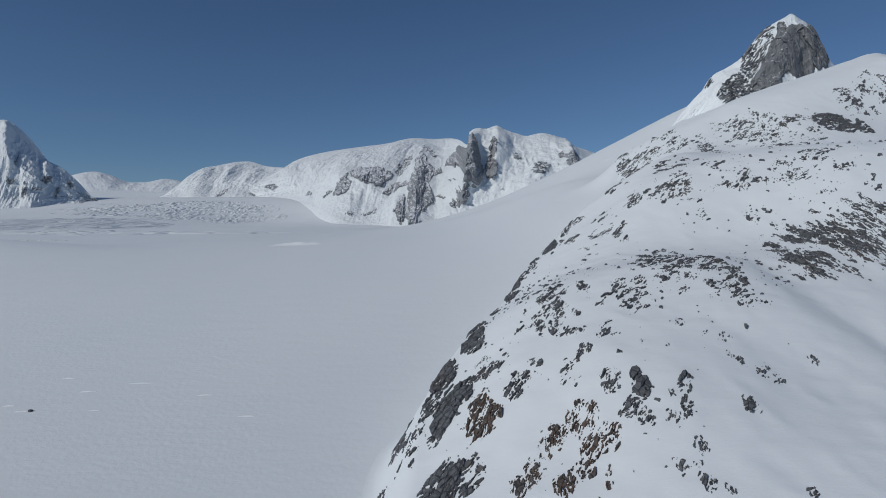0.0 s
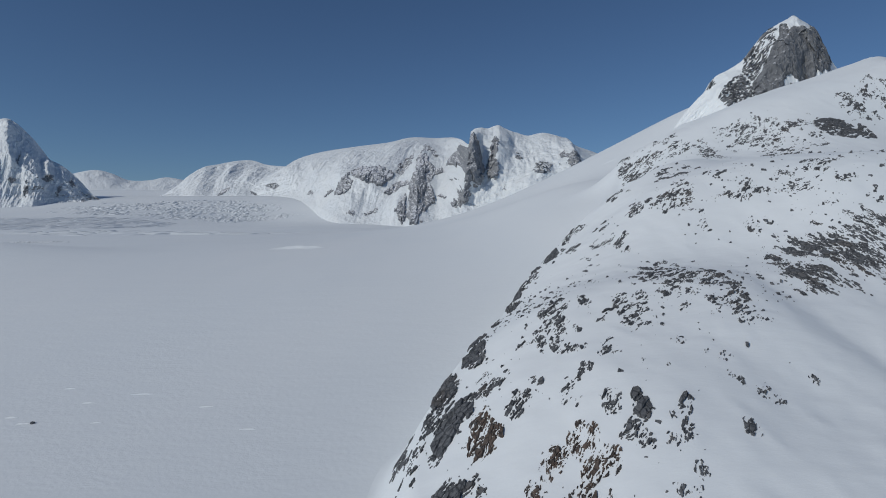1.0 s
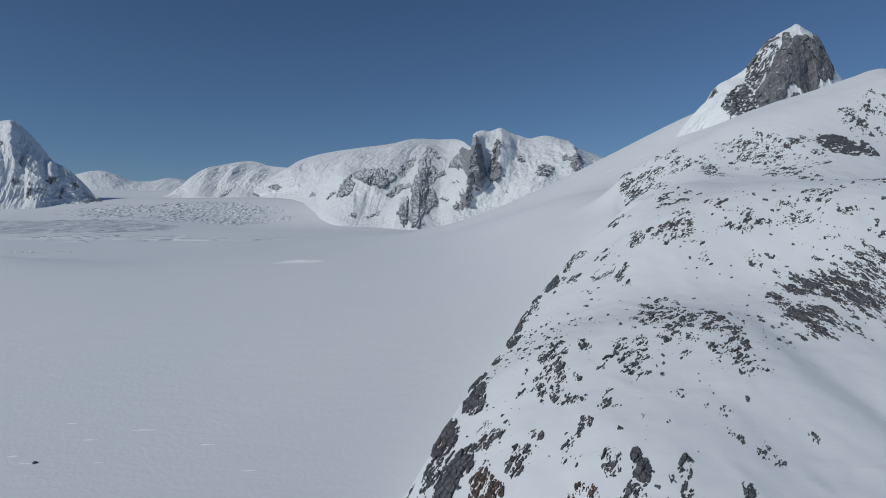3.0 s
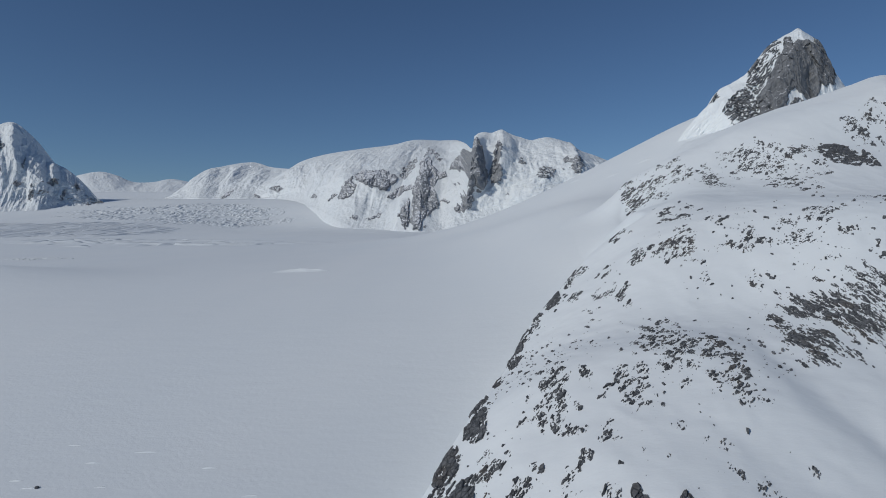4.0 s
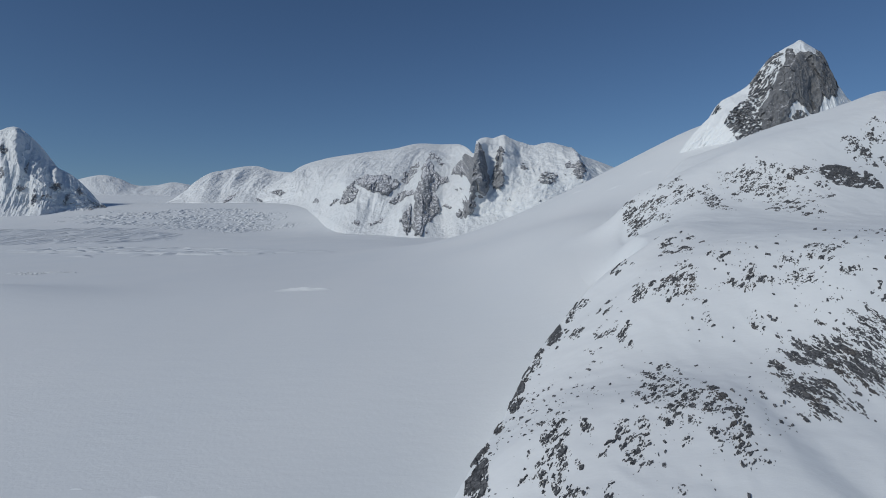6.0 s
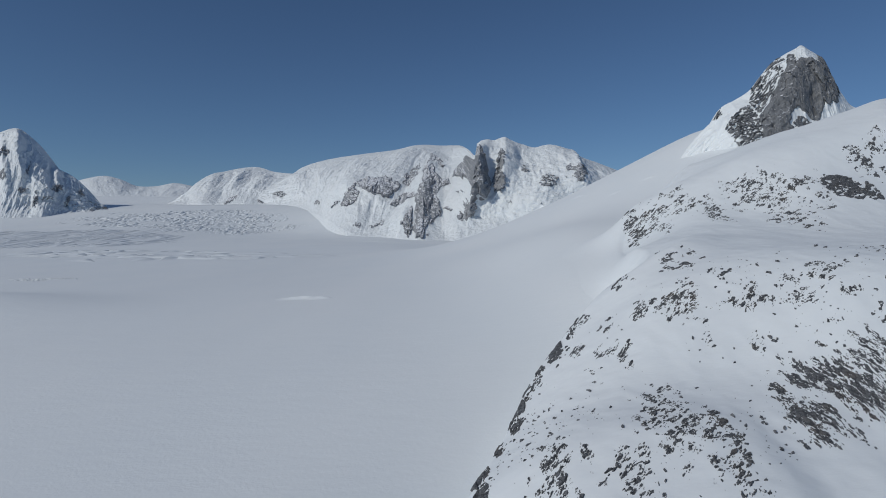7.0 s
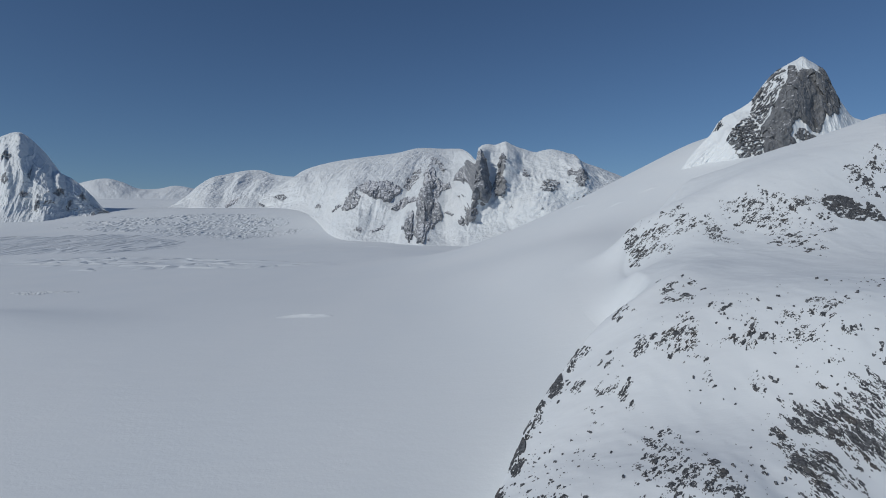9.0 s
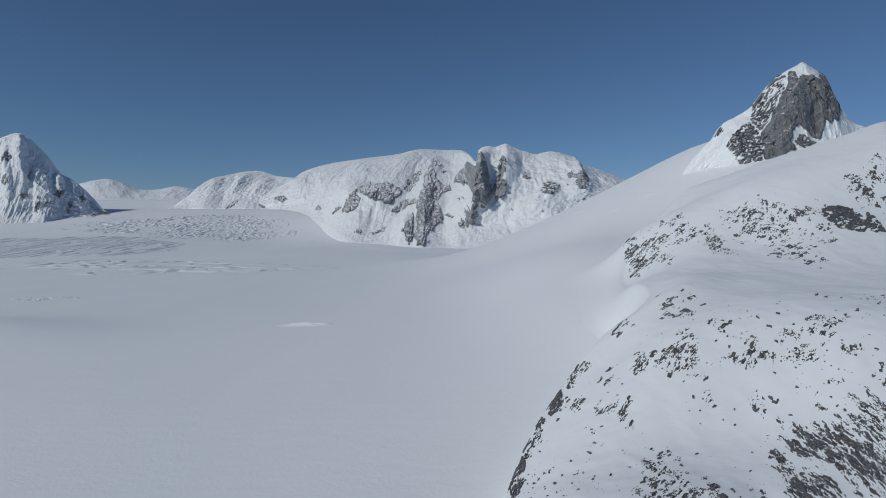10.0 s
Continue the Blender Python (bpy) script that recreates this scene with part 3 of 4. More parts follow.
    def face(self, name, outline, bare, depth, material, label, parent, gap=1.6, grain=1.0):
        """Bare rock standing out of the snow within an outline: pillars, chimneys and chips, with snow left on it as it is less bare."""
        k = self.size * grain * (1.0 if bare > 0.6 else 0.62)
        o = np.asarray(outline, float) * (self.span, self.rise)
        seed = int(self.seed + abs(o[0, 0]) + abs(o[0, 1]) * 7)
        m = 1.5 * k
        x0, z0, x1, z1 = o[:, 0].min() - m, max(o[:, 1].min() - m, 0.003 * self.rise), o[:, 0].max() + m, min(o[:, 1].max() + m, 0.999 * self.rise)
        X, Z = np.meshgrid(np.linspace(x0, x1, min(300, int((x1 - x0) / gap) + 4)), np.linspace(z0, z1, min(300, int((z1 - z0) / gap) + 4)))
        P = self.at(X / self.span, Z / self.rise)
        ragged = 1.3 * k * fbm(X / (3.2 * k), Z / (4 * k), 0 * X, 5, seed, 0.62)
        depth_in = inside(o, X, Z) + ragged
        warp = fbm(X / (3 * k), Z / (5 * k), 0 * X, 3, seed + 3)
        pillar, _, _ = slabs(X / (2.2 * k) + 1.1 * warp, Z / (7 * k) + 0.7 * warp, seed, 0.9)
        groove = ridged((X + 0.3 * Z) / (2.6 * k) + warp, Z / (7 * k), 0 * X, 4, seed + 1)
        chip = fbm((X + 0.3 * Z) / (0.9 * k), (Z - 0.2 * X) / (1.6 * k), 0 * X, 4, seed + 2, 0.6)
        # snow lies on ledges that slant across the face
        ledge = fbm((X - 0.5 * Z) / (1.3 * k), (Z + 0.6 * X) / (1.2 * k), 0 * X, 5, seed + 5, 0.62)
        h = np.minimum(depth_in / (0.9 * k), 1.0) - (1 - bare) * 4.4 * np.clip(ledge + 0.30, 0, None) - 0.5 * (1 - bare) * np.clip(-chip, 0, None)
        h = np.where(inside(o, X, Z) < -1.4 * k, -1, h)
        out = (depth * (0.05 + 0.36 * pillar + 0.50 * groove) + 0.42 * k * chip) * step(0.0, 0.5, h)
        P[..., :2] += self.outward * np.where(h > 0, np.clip(out, 0.05 * depth, None) + 0.3, -0.25 * k)[..., None]
        P[..., 2] += 0.10 * np.clip(out, 0, None) * (h > 0)
        q = grid_quads(*X.shape)
        up = (h > 0).ravel()
        V, Q = trim(P.reshape(-1, 3), q, up[q].sum(1) >= 2)
        if len(Q) < 6:
            return
        piece = islands(len(V), Q)
        names, sizes = np.unique(piece, return_counts=True)
        large = [n for n, c in sorted(zip(names, sizes), key=lambda p: -p[1])[:8] if c >= 60]
        for n in large:
            tagged(link_mesh(name, *trim(V, Q, piece == n), material, parent, smooth=False), label)
        rest = ~np.isin(piece, large)
        if rest.any():
            tagged(link_mesh("rock_rubble", *trim(V, Q, rest), material, parent, smooth=False), kind="stuff")


far_hills = Wall(
    [(-3050, 4400, 416), (-2828, 4450, 496), (-2666, 4500, 536), (-2537, 4500, 510), (-2408, 4500, 459), (-2274, 4550, 463), (-2175, 4600, 490), (-2043, 4600, 472), (-1868, 4600, 433), (-1603, 4600, 411)],
    [(-2704, 3900, 325), (-2312, 3900, 330), (-2088, 3900, 335), (-1845, 3900, 335), (-1359, 3900, 330)], 9, 24, 0.8, 301,
    spurs=[])
far_hills.mesh("far_snow_hills", RANGE_MAT, 200, 70, "distant rounded snow hills at the head of the glacier")

dome = Wall(
    [(-1575, 3300, 262), (-1495, 3350, 332), (-1449, 3450, 414), (-1392, 3600, 468), (-1228, 3700, 511), (-1082, 3600, 471), (-908, 3400, 437), (-686, 3200, 405), (-487, 3100, 364)],
    [(-1500, 3100, 245), (-1247, 3000, 236), (-1011, 2900, 224), (-815, 2800, 212), (-643, 2750, 203), (-424, 2700, 190)], 9, 38, 0.75, 311, lips=0.4,
    spurs=[(0.1335, 1, 0.2036, 0.123, 90, 70), (0.4605, 0.574, 0.4449, 0.095, 80, 45), (0.2714, 0.722, 0.3526, 0.19, 70, 35)])
dome_ob = dome.mesh("snow_dome_mountain", RANGE_MAT, 300, 130, "broad snow-covered dome with a few dark rock bands")
for outline, bare, depth, words in (
        ([(0.327, 0.013), (0.3471, 0.103), (0.3882, 0.123), (0.4105, 0.083), (0.3782, 0.055), (0.3526, 0.013)], 0.62, 16, "low dark rock band"),):
    dome.face("rock_band", outline, bare, depth, HAZED_CLIFF_ROCK, words, dome_ob, 3.0)

main_range = Wall(
    [(-1200, 3250, 235), (-1110, 3300, 306), (-1000, 3340, 372), (-900, 3350, 428), (-846, 3330, 462), (-717, 3330, 505), (-493, 3300, 537), (-298, 3300, 563), (-187, 3300, 588), (-44, 3280, 582), (20, 3100, 555), (58, 2850, 509), (72, 2300, 409), (80, 1980, 345), (90, 1900, 353), (81, 1860, 368), (95, 1860, 375), (115, 1860, 380), (138, 1860, 379), (150, 1860, 384), (171, 1860, 389), (187, 1860, 380), (232, 1860, 365), (264, 1860, 357), (289, 1860, 363), (313, 1860, 366), (370, 1860, 351), (391, 1860, 344), (398, 1860, 335), (459, 1860, 310), (524, 1860, 285), (622, 1860, 247), (710, 1860, 194)],
    [(-1150, 2900, 208), (-960, 2840, 206), (-801, 2720, 202), (-632, 2500, 188), (-472, 2200, 166), (-326, 1880, 108), (-209, 1770, 80), (-96, 1690, 62), (25, 1640, 74), (147, 1600, 92), (265, 1570, 115), (412, 1560, 130), (622, 1560, 130)], 9, 26, 1.1, 331, 1.6, 1.8, lips=0.22, crag=0.22,
    spurs=[(0.6707, 1, 0.673, 0.476, 70, 75), (0.5918, 0.684, 0.6007, 0.048, 70, 75), (0.7164, 0.932, 0.7186, 0.474, 50, 40), (0.6707, 0.449, 0.6574, 0.133, 50, 34), (0.4538, 0.484, 0.4461, 0.168, 120, 60), (0.5261, 0.414, 0.4983, 0.206, 90, 40), (0.8365, 0.96, 0.8343, 0.491, 60, 34), (0.7264, 0.99, 0.7341, 0.732, 30, 14), (0.693, 0.812, 0.6997, 0.451, 34, -40), (0.6363, 0.612, 0.6296, 0.431, 40, 30), (0.5717, 0.226, 0.5695, 0.05, 40, 34), (0.7809, 0.544, 0.7898, 0.398, 40, 16)])
range_ob = main_range.mesh("mountain_range", RANGE_MAT, 760, 260, "broad snow-capped mountain range with dark granite cliffs below its crest")
for outline, bare, depth, words in (
        ([(0.5829, 0.546), (0.5973, 0.566), (0.6096, 0.476), (0.6251, 0.429), (0.6363, 0.474), (0.6407, 0.404), (0.6251, 0.363), (0.6185, 0.308), (0.6229, 0.256), (0.6296, 0.175), (0.6196, 0.123), (0.6085, 0.085), (0.6062, 0.023), (0.5951, 0.028), (0.5884, 0.08), (0.5907, 0.133), (0.5818, 0.291), (0.5829, 0.358), (0.5918, 0.366)], 0.95, 30, "tall dark granite pillar"),
        ([(0.5628, 0.085), (0.574, 0.155), (0.5795, 0.211), (0.5873, 0.18), (0.5884, 0.1), (0.5895, 0.033), (0.5717, 0.025), (0.5729, 0.073)], 0.74, 22, "broken granite toe"),
        ([(0.6062, 0.03), (0.6129, 0.078), (0.6151, 0.048), (0.6085, 0.02)], 0.70, 18, "low broken granite under the pillar"),
        ([(0.6707, 0.86), (0.6752, 0.972), (0.6841, 0.779), (0.6952, 0.682), (0.703, 0.454), (0.6952, 0.376), (0.6819, 0.391), (0.6719, 0.398), (0.6685, 0.499), (0.6596, 0.441), (0.6429, 0.466), (0.6463, 0.559), (0.6596, 0.617), (0.6652, 0.764)], 0.93, 34, "sheer granite prow below the crest"),
        ([(0.7052, 0.689), (0.7108, 0.862), (0.7164, 0.812), (0.7186, 0.596), (0.7241, 0.459), (0.7186, 0.401), (0.7063, 0.449), (0.7008, 0.574), (0.703, 0.654)], 0.72, 26, "shaded granite cliff"),
        ([(0.6808, 0.381), (0.6852, 0.306), (0.6808, 0.18), (0.6707, 0.168), (0.6574, 0.115), (0.6541, 0.148), (0.6641, 0.221), (0.6618, 0.261), (0.6696, 0.381)], 0.68, 20, "snow-streaked granite rib"),
        ([(0.6296, 0.218), (0.6407, 0.226), (0.6541, 0.195), (0.6407, 0.19)], 0.70, 14, "small rock ledge in the snow"),
        ([(0.6485, 0.326), (0.6618, 0.358), (0.6652, 0.363), (0.6541, 0.303)], 0.60, 12, "small rock ledge in the snow"),
        ([(0.4561, 0.366), (0.4694, 0.459), (0.4972, 0.421), (0.5128, 0.449), (0.5328, 0.401), (0.5473, 0.396), (0.5473, 0.336), (0.5328, 0.266), (0.5106, 0.256), (0.4961, 0.266), (0.4816, 0.301), (0.4683, 0.311)], 0.80, 24, "wide dark rock band with snow streaks"),
        ([(0.4338, 0.125), (0.4394, 0.193), (0.4494, 0.313), (0.4561, 0.366), (0.4761, 0.288), (0.4805, 0.208), (0.4627, 0.153), (0.4527, 0.123)], 0.62, 22, "snow-streaked rock spur"),
        ([(0.4105, 0.08), (0.426, 0.178), (0.4383, 0.17), (0.4238, 0.095)], 0.55, 16, "sloping rock rib"),
        ([(0.5462, 0.404), (0.5517, 0.524), (0.5706, 0.596), (0.5818, 0.484), (0.5717, 0.419), (0.5606, 0.363)], 0.48, 16, "broken rock under the snow cap"),
        ([(0.5862, 0.541), (0.5862, 0.747), (0.6096, 0.689), (0.6285, 0.581), (0.6218, 0.514), (0.6018, 0.629)], 0.55, 16, "broken rock under the snow cap"),
        ([(0.5562, 0.316), (0.5773, 0.323), (0.5829, 0.273), (0.5684, 0.253), (0.5462, 0.223), (0.5362, 0.216)], 0.80, 16, "dark rock rib beside the pillar"),
        ([(0.8098, 0.694), (0.8187, 0.742), (0.8254, 0.669), (0.8443, 0.779), (0.8443, 0.684), (0.8376, 0.501), (0.8276, 0.474), (0.822, 0.546), (0.8242, 0.609), (0.812, 0.617)], 0.72, 16, "small dark crag near the crest"),
        ([(0.7697, 0.484), (0.7775, 0.574), (0.7887, 0.602), (0.8009, 0.549), (0.7976, 0.434), (0.7831, 0.409)], 0.42, 14, "ice-crusted crag"),
        ([(0.7397, 0.662), (0.7486, 0.754), (0.7586, 0.667), (0.7508, 0.644)], 0.45, 12, "thin dark rib"),
        ([(0.8098, 0.471), (0.812, 0.566), (0.8142, 0.466)], 0.55, 12, "thin dark rib"),
        ([(0.0412, 0.764), (0.0868, 0.511), (0.1368, 0.243), (0.1535, 0.113), (0.0968, 0.301), (0.0234, 0.985)], 0.62, 16, "low dark rock band"),
        ([(0.1591, 0.376), (0.1902, 0.404), (0.2236, 0.296), (0.1958, 0.251)], 0.50, 12, "small shaded rock step"),
        ([(0.3437, 0.085), (0.3471, 0.153), (0.3682, 0.145), (0.3648, 0.09)], 0.60, 12, "low rock at the foot of the snow"),
        ([(0.4772, 0.028), (0.485, 0.068), (0.505, 0.065), (0.5328, 0.118), (0.5362, 0.093), (0.5161, 0.06), (0.4939, 0.038)], 0.55, 12, "low rocks at the foot of the snow"),
        ([(0.7297, 0.316), (0.733, 0.361), (0.7375, 0.311)], 0.60, 12, "low rocks at the foot of the snow"),
        ([(0.7753, 0.233), (0.7798, 0.288), (0.7831, 0.276), (0.7798, 0.226)], 0.60, 12, "low rocks at the foot of the snow"),):
    main_range.face("rock_face", outline, bare, depth, HAZED_CLIFF_ROCK, words, range_ob, 2.0)

left_mountain = Wall(
    [(-2209, 2500, 397), (-2000, 2450, 471), (-1878, 2430, 498), (-1789, 2420, 514), (-1717, 2415, 467), (-1661, 2400, 410), (-1603, 2380, 352), (-1527, 2360, 316), (-1460, 2340, 267), (-1395, 2320, 207), (-1360, 2320, 185)],
    [(-1950, 1960, 95), (-1760, 2010, 108), (-1620, 2060, 118), (-1510, 2110, 132), (-1430, 2170, 144), (-1372, 2240, 165), (-1345, 2295, 178)], 9, 12, 1.0, 347, 6, 1.0, crag=0.55,
    spurs=[(0.574, 0.927, 0.7264, 0.155, 90, 110), (0.6741, 0.967, 0.7786, 0.185, 70, 75), (0.7775, 0.947, 0.8543, 0.203, 60, 45), (0.8554, 0.937, 0.9366, 0.065, 50, 28), (0.4316, 0.872, 0.5951, 0.183, 95, 120), (0.5106, 0.925, 0.5895, 0.529, 50, 55), (0.7208, 1, 0.7709, 0.591, 34, 40)])
left_ob = left_mountain.mesh("fluted_mountain", LEFT_MAT, 520, 300, "steep fluted snow mountain with thin rock ribs")
for outline, bare, depth, words in (
        ([(0.4616, 0.644), (0.485, 0.702), (0.525, 0.637), (0.5128, 0.581), (0.4783, 0.559)], 0.50, 14, "thin rock rib between snow flutes"),
        ([(0.6062, 0.288), (0.6129, 0.346), (0.6552, 0.363), (0.6574, 0.313), (0.6263, 0.271)], 0.50, 14, "thin rock rib between snow flutes"),
        ([(0.6229, 0.484), (0.6118, 0.614), (0.6151, 0.699), (0.6318, 0.639), (0.6385, 0.499)], 0.50, 14, "thin rock rib between snow flutes"),
        ([(0.7497, 0.424), (0.7597, 0.574), (0.802, 0.654), (0.8076, 0.551), (0.7742, 0.456)], 0.55, 14, "thin rock rib between snow flutes"),
        ([(0.6852, 0.348), (0.7008, 0.391), (0.7241, 0.261), (0.7286, 0.105), (0.7063, 0.158)], 0.50, 14, "thin rock rib between snow flutes"),
        ([(0.8354, 0.253), (0.8331, 0.506), (0.8443, 0.569), (0.8532, 0.336), (0.8509, 0.175)], 0.50, 14, "thin rock rib between snow flutes"),
        ([(0.861, 0.714), (0.8654, 0.9), (0.8943, 0.739), (0.8966, 0.521)], 0.45, 14, "thin rock rib between snow flutes"),
        ([(0.9355, 0.055), (0.9455, 0.261), (0.9633, 0.128), (0.9522, 0)], 0.50, 14, "thin rock rib between snow flutes"),
        ([(0.5006, 0.439), (0.5261, 0.451), (0.5562, 0.398), (0.5373, 0.353), (0.5128, 0.368)], 0.50, 14, "thin rock rib between snow flutes"),):
    left_mountain.face("rock_rib", outline, bare, depth, HAZED_CLIFF_ROCK, words, left_ob, 2.2)

peak = Wall(
    [(248, 650, 155), (263, 650, 177), (279, 650, 195), (286, 650, 202), (294, 650, 215), (309, 650, 224), (327, 650, 236), (339, 650, 252), (348, 650, 263), (363, 650, 273), (374, 650, 279), (381, 650, 283), (388, 650, 279), (400, 650, 272), (407, 650, 265), (412, 650, 253), (419, 650, 242), (428, 650, 229), (435, 650, 220), (449, 650, 214), (480, 650, 201)],
    [(246, 620, 122), (274, 600, 135), (290, 580, 138), (335, 570, 145), (393, 575, 142), (468, 600, 130)], 4, 11, 0.9, 359, 0, crag=0.4,
    spurs=[(0.5573, 0.922, 0.406, 0.356, 34, 22), (0.6474, 0.922, 0.6185, 0.474, 24, 14), (0.4772, 0.955, 0.2981, 0.333, 30, 12), (0.3304, 0.93, 0.2013, 0.504, 24, 8), (0.5684, 0.719, 0.5139, 0.336, 10, -9)])
peak_ob = peak.mesh("rock_peak", FAR_SNOW, 380, 280, "pointed granite peak with a small snow cap", "mountain peak")
for outline, bare, depth, words in (
        ([(0.4527, 0.757), (0.5039, 0.95), (0.5239, 0.912), (0.5228, 0.812), (0.5462, 0.832), (0.5706, 0.797), (0.6107, 0.815), (0.6174, 0.702), (0.6296, 0.619), (0.6096, 0.464), (0.5573, 0.358), (0.535, 0.281), (0.5028, 0.328), (0.4805, 0.366), (0.4616, 0.416), (0.4283, 0.366), (0.4182, 0.303), (0.4316, 0.238), (0.3459, 0.211), (0.2881, 0.266), (0.3137, 0.396), (0.3159, 0.579), (0.3582, 0.591), (0.4049, 0.672)], 0.97, 7, "sheer grey granite wall"),
        ([(0.5918, 0.799), (0.6251, 0.835), (0.6529, 1.15), (0.6719, 1.15), (0.7275, 1.15), (0.7764, 1.15), (0.673, 0.506), (0.5951, 0.419), (0.5762, 0.476), (0.5851, 0.664)], 0.78, 6, "dark granite shoulder"),
        ([(0.3615, 1.15), (0.4182, 1.15), (0.4928, 0.945), (0.4527, 0.757), (0.4049, 0.672), (0.3615, 0.617), (0.3192, 0.589), (0.3026, 0.797)], 0.36, 4, "snow-speckled broken granite"),
        ([(0.1824, 0.637), (0.2303, 0.734), (0.3059, 0.82), (0.3181, 0.574), (0.3137, 0.396), (0.2814, 0.256), (0.2024, 0.241), (0.1935, 0.386)], 0.48, 5, "snow-speckled broken granite"),
        ([(0.4171, 0.293), (0.4494, 0.346), (0.5072, 0.298), (0.535, 0.281), (0.4549, 0.216)], 0.60, 5, "broken granite below the snow patch"),
        ([(0.1535, 1.15), (0.1846, 1.15), (0.2069, 1.15), (0.2013, 0.875), (0.1702, 0.92)], 0.50, 3, "thin rock on the snow shoulder"),):
    peak.face("rock_wall", outline, bare, depth, HAZED_PEAK_ROCK, words, peak_ob, 0.7, 0.8)


# ---- broken ice on the glacier ----
def ice_field(name, cx, cy, rx, ry, turn, length, width, relief, gap, seed, label, patchy=0.0, broken=0.5):
    """Crevassed glacier: long lips with a steep side and a slow fall, and broken blocks between them; it sinks into the snow towards its rim."""
    u, v = np.meshgrid(np.linspace(-1, 1, int(2 * rx / gap)), np.linspace(-1, 1, int(2 * ry / (gap * 1.5))))
    x, y = cx + u * rx, cy + v * ry
    wob = fbm(x / 160, y / 160, 0 * x, 4, seed)
    r = np.hypot(u, v) * (1 - 0.35 * wob)
    c, s = math.cos(turn), math.sin(turn)
    p, q = (x * c + y * s) / length, (-x * s + y * c) / width
    bend = fbm(p * 0.8, q * 0.5, 0 * x, 3, seed + 4)
    wave = np.mod(2.2 * fbm(p + 0.4 * bend, q, 0 * x, 2, seed + 2) + 0.6 * bend, 1.0)
    lip = step(0.0, 0.10, wave) * (1 - step(0.10, 0.75, wave))
    block, rim, chance = slabs(p * 2.4 + bend, q * 1.7 + bend, seed + 6, 0.9)
    shards = np.where(chance < 0.62, np.clip(block, 0, 1.3) * step(0.04, 0.14, rim), 0.0)
    thin = step(-0.25, 0.35, fbm(x / (2.4 * length), y / (2.4 * length), 0 * x, 3, seed + 8) + 0.35 - patchy)
    h = relief * ((1 - broken) * lip + broken * shards + 0.22 * fbm(p * 3, q * 3, 0 * x, 3, seed + 12)) * thin
    fade = 1 - step(0.70, 0.98, r)
    z = glacier(x, y) + h * fade - 0.35 - 1.2 * (1 - fade)
    q4 = grid_quads(*x.shape)
    V, Q = trim(np.stack([x, y, z], -1).reshape(-1, 3), q4, (r < 1.05).ravel()[q4].all(1))
    return tagged(link_mesh(name, V, Q, ICE), label, "glacier ice", kind="stuff")


ice_field("crevasse_field", -930, 1340, 400, 400, -1.47, 240, 24, 2.8, 2.0, 501, "pale blue-grey crevassed glacier ice below the fluted mountain", 0.0, 0.3)
ice_field("snow_bridges", -520, 880, 480, 150, 0.03, 80, 45, 2.8, 2.0, 521, "long low snow-bridged crevasse lips across the glacier", 0.1, 0.1)
ice_field("icefall", -900, 1980, 450, 330, 0.1, 26, 60, 5.0, 2.0, 541, "tumbled white icefall of broken seracs", 0.0, 0.55)
ice_field("crevasse_group", -345, 500, 36, 14, 0.1, 9, 4, 1.4, 0.5, 581, "small dark open crevasses in the snowfield", 0.15, 0.4)


# ---- wind-drifted lips and lumps on the open snow ----
def snow_drift(cx, cy, length, width, height, turn, seed, label):
    """A low drift with a sharp sunlit lip and a long tail."""
    u, v = np.meshgrid(np.linspace(-1, 1, 90), np.linspace(-1, 1, 36))
    c, s = math.cos(turn), math.sin(turn)
    bow = 0.25 * (u ** 2)
    x = cx + u * length * c - (v - bow) * width * s
    y = cy + u * length * s + (v - bow) * width * c
    lip = np.where(v < 0.1, np.clip((v + 1) / 1.1, 0, 1) ** 2.2, np.clip((1 - v) / 0.9, 0, 1))
    body = np.clip(1 - np.abs(u) ** 1.6, 0, 1) * (0.75 + 0.35 * fbm(u * 3, v * 2, 0 * u, 3, seed))
    z = glacier(x, y) - 0.12 + height * lip * body
    return tagged(link_mesh("snow_drift", np.stack([x, y, z], -1).reshape(-1, 3), grid_quads(*u.shape), SNOW), label, "snow drift", group="drifts on the glacier")


snow_drift(-92, 371, 19, 5.5, 2.6, 0.0, 601, "bright curved snow lip on the open glacier")
for k, (cx, cy, length) in enumerate(((-94, 147, 2.4), (-84.2, 138.8, 3.0), (-73.6, 143.8, 4.6), (-55.5, 136.7, 2.2), (-92, 128, 2.4), (-76.5, 128.5, 1.8), (-42.2, 125.5, 2.4), (-97, 131, 2.0))):
    snow_drift(cx, cy, length, 0.7, 0.45, 0.06, 611 + k, "small wind-carved snow ripple on the glacier")
for k, (cx, cy, length, turn) in enumerate(((175.3, 627.0, 9.5, -0.15), (209.3, 629.5, 9.9, -0.4), (152.8, 707.3, 12.3, -0.85), (-395.8, 1740.0, 21.7, -0.11), (-283.9, 1650.7, 32.1, -0.05), (-371.6, 1827.0, 25.5, -0.36), (-409.0, 1594.6, 26.7, -0.54), (-197.2, 1478.5, 28.6, -0.03))):
    snow_drift(cx, cy, length, 6.0, 1.3, turn, 631 + k, "faint wind-drifted lip on the far snow slope")
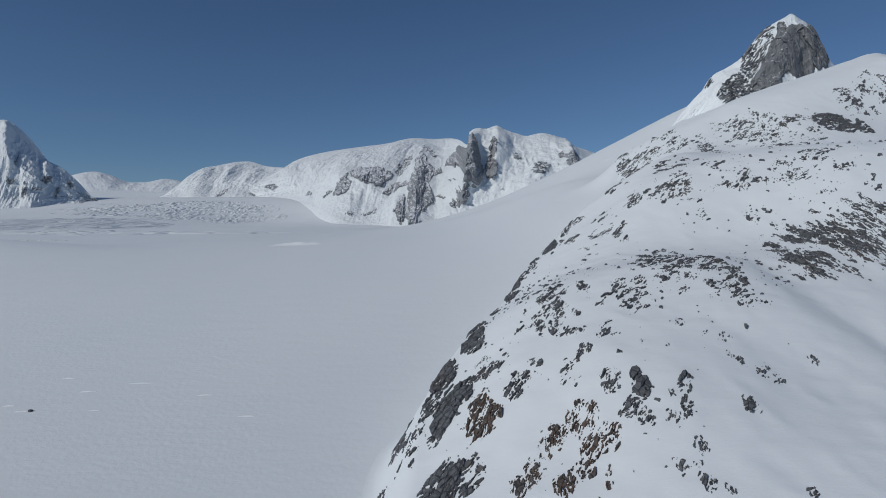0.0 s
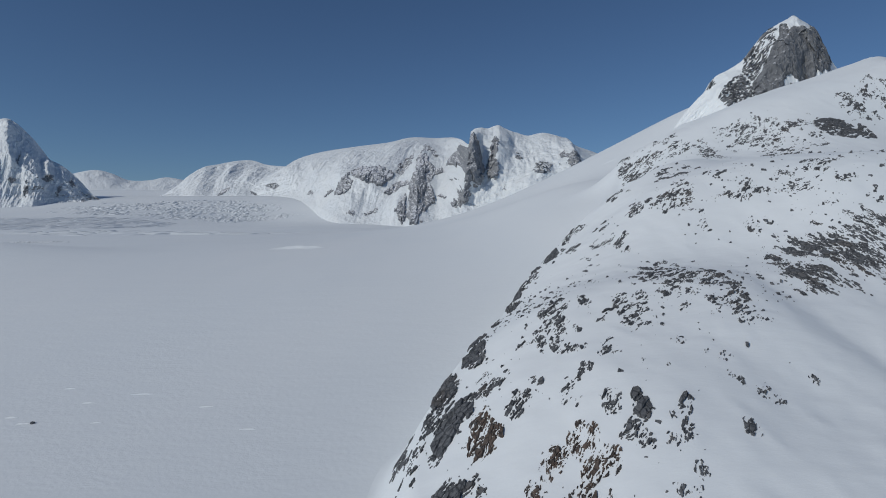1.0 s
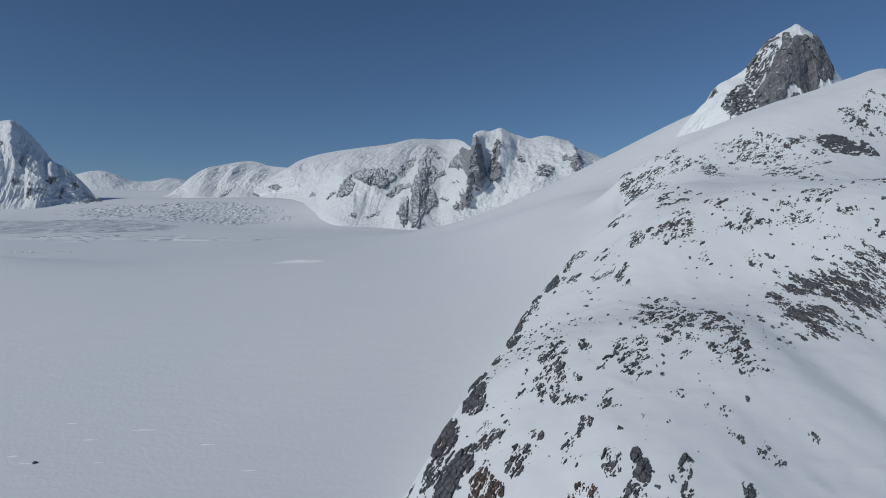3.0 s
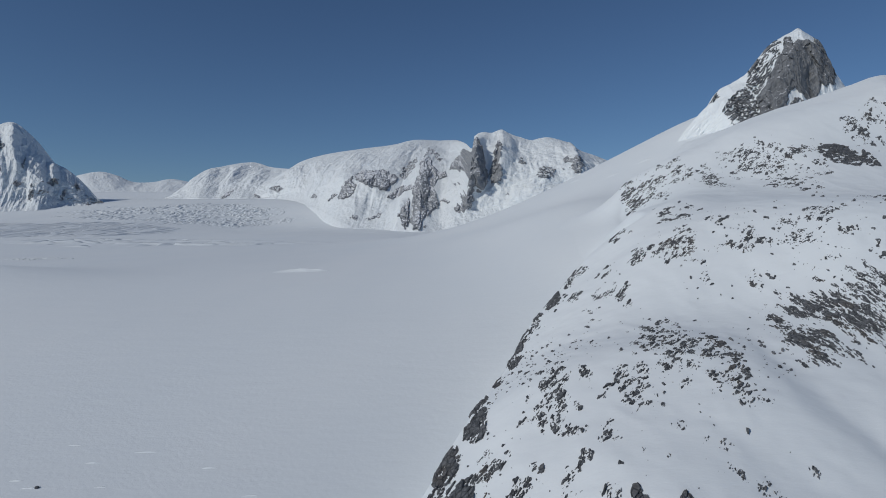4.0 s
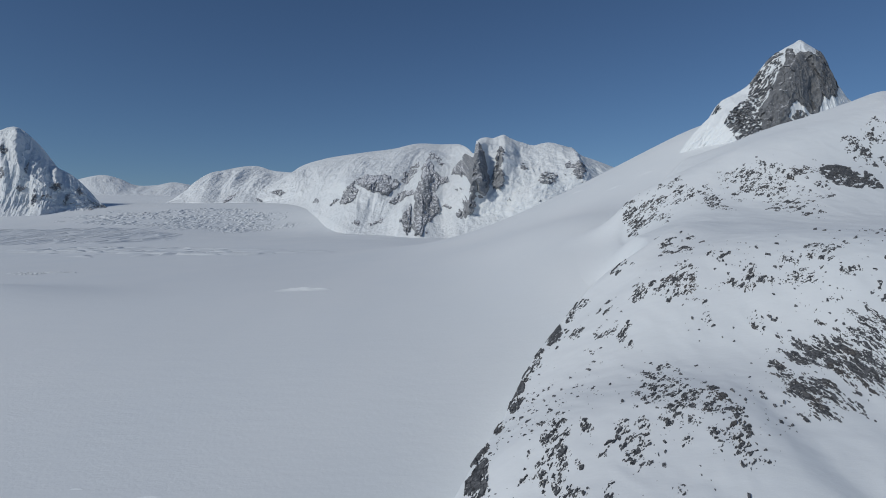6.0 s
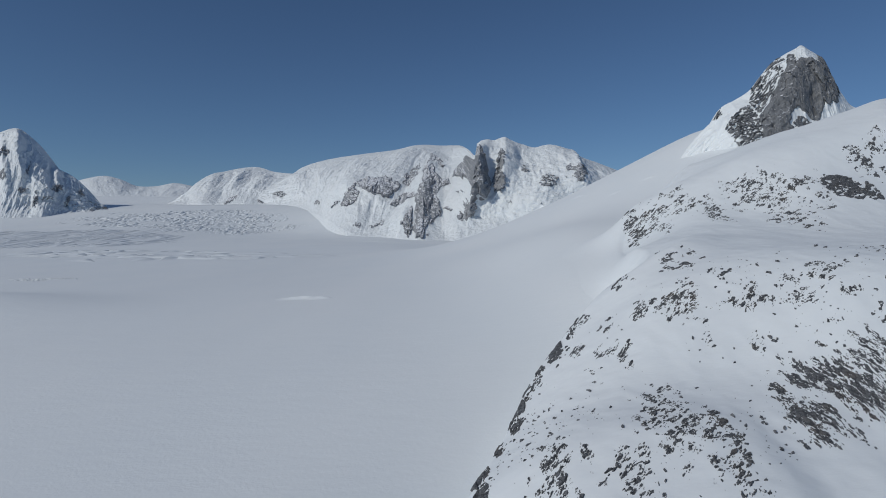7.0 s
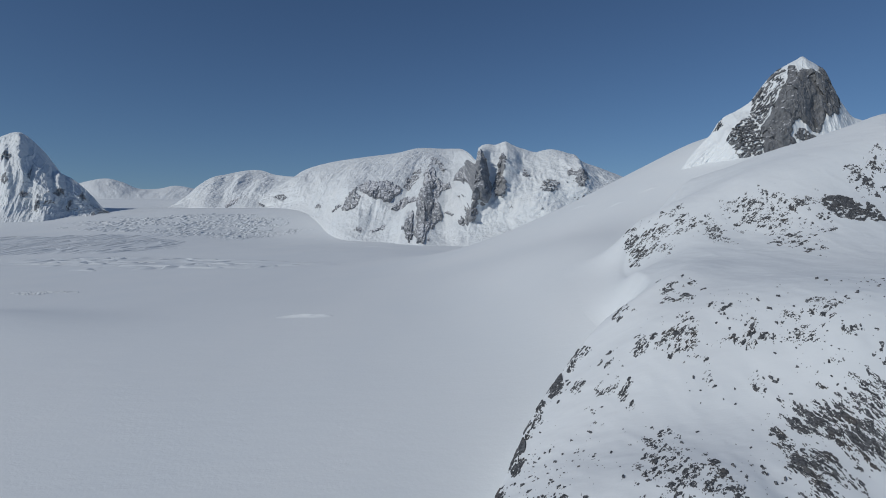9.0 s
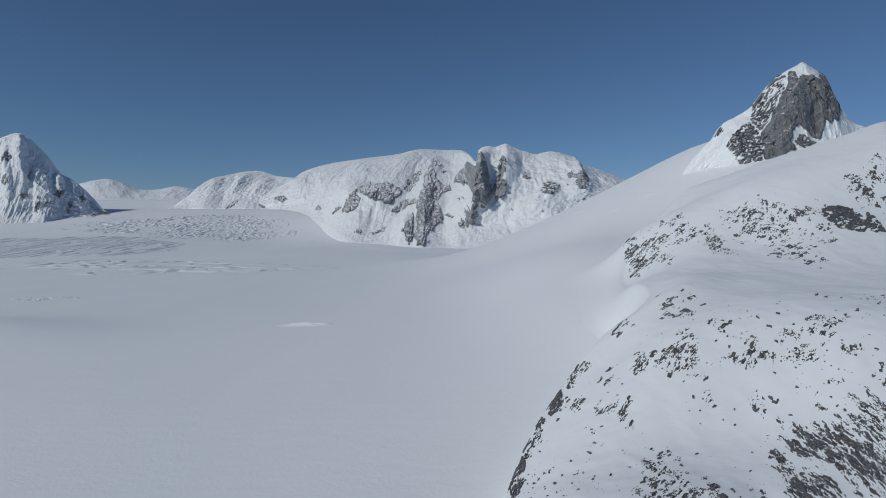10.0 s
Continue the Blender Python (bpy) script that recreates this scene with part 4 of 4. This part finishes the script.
def boulder(cx, cy, radius, seed):
    bm = bmesh.new()
    bmesh.ops.create_icosphere(bm, subdivisions=2, radius=radius)
    for v in bm.verts:
        v.co *= 1 + 0.35 * noise.noise(v.co * 2.1 / radius + Vector((seed, 0, 0)))
        v.co.z *= 0.7
    me = bpy.data.meshes.new("boulder")
    bm.to_mesh(me)
    bm.free()
    me.materials.append(ROCK)
    ob = new("boulder", me)
    ob.location = (cx, cy, float(glacier(np.array([cx]), np.array([cy]))[0]) + radius * 0.25)
    return tagged(ob, "lone dark boulder half buried in glacier snow", "boulder")


boulder(-90.4, 128.2, 0.5, 3.0)


# ---- loose stones between the outcrops ----
def scattered_stones(count, seed):
    rng = np.random.default_rng(seed)
    y = 68 + (203 - 68) * rng.random(count * 4) ** 1.35
    x = smooth_curve(EDGE, y) + 2 + rng.random(count * 4) * (26 + 0.7 * (y - 60))
    patchy = fbm(x / 16, y / 24, 0 * x, 3, seed) + 0.35 * rng.standard_normal(len(x))
    keep = np.argsort(-patchy)[:count]
    x, y = x[keep], y[keep]
    z = ridge_snow(x, y)
    size = (0.08 + 0.0008 * np.hypot(x, y)) * (0.4 + rng.random(count) ** 3 * 2.0)
    # a lopsided block: ring of four low corners and four higher ones
    ring = np.array([(-1, -1), (1, -1), (1, 1), (-1, 1)], float)
    turn = rng.random(count) * 6.28
    V = np.zeros((count, 8, 3))
    for k in range(8):
        cx, cy = ring[k % 4] * (1.0 if k < 4 else 0.62)
        cx, cy = cx * (1.5 + 0.3 * rng.standard_normal(count)), cy * (0.7 + 0.2 * rng.standard_normal(count))
        V[:, k, 0] = x + size * (cx * np.cos(turn) - cy * np.sin(turn))
        V[:, k, 1] = y + size * (cx * np.sin(turn) + cy * np.cos(turn))
        V[:, k, 2] = z + size * (-0.8 if k < 4 else 0.75 + 0.35 * rng.standard_normal(count))
    faces = np.array([(4, 5, 6, 7), (0, 1, 5, 4), (1, 2, 6, 5), (2, 3, 7, 6), (3, 0, 4, 7)])
    Q = (faces[None] + 8 * np.arange(count)[:, None, None]).reshape(-1, 4)
    ob = link_mesh("scattered_stones", V.reshape(-1, 3), Q, ROCK, smooth=False)
    return tagged(ob, "small dark stones poking out of the ridge snow", "stones", kind="stuff")


scattered_stones(750, 71)
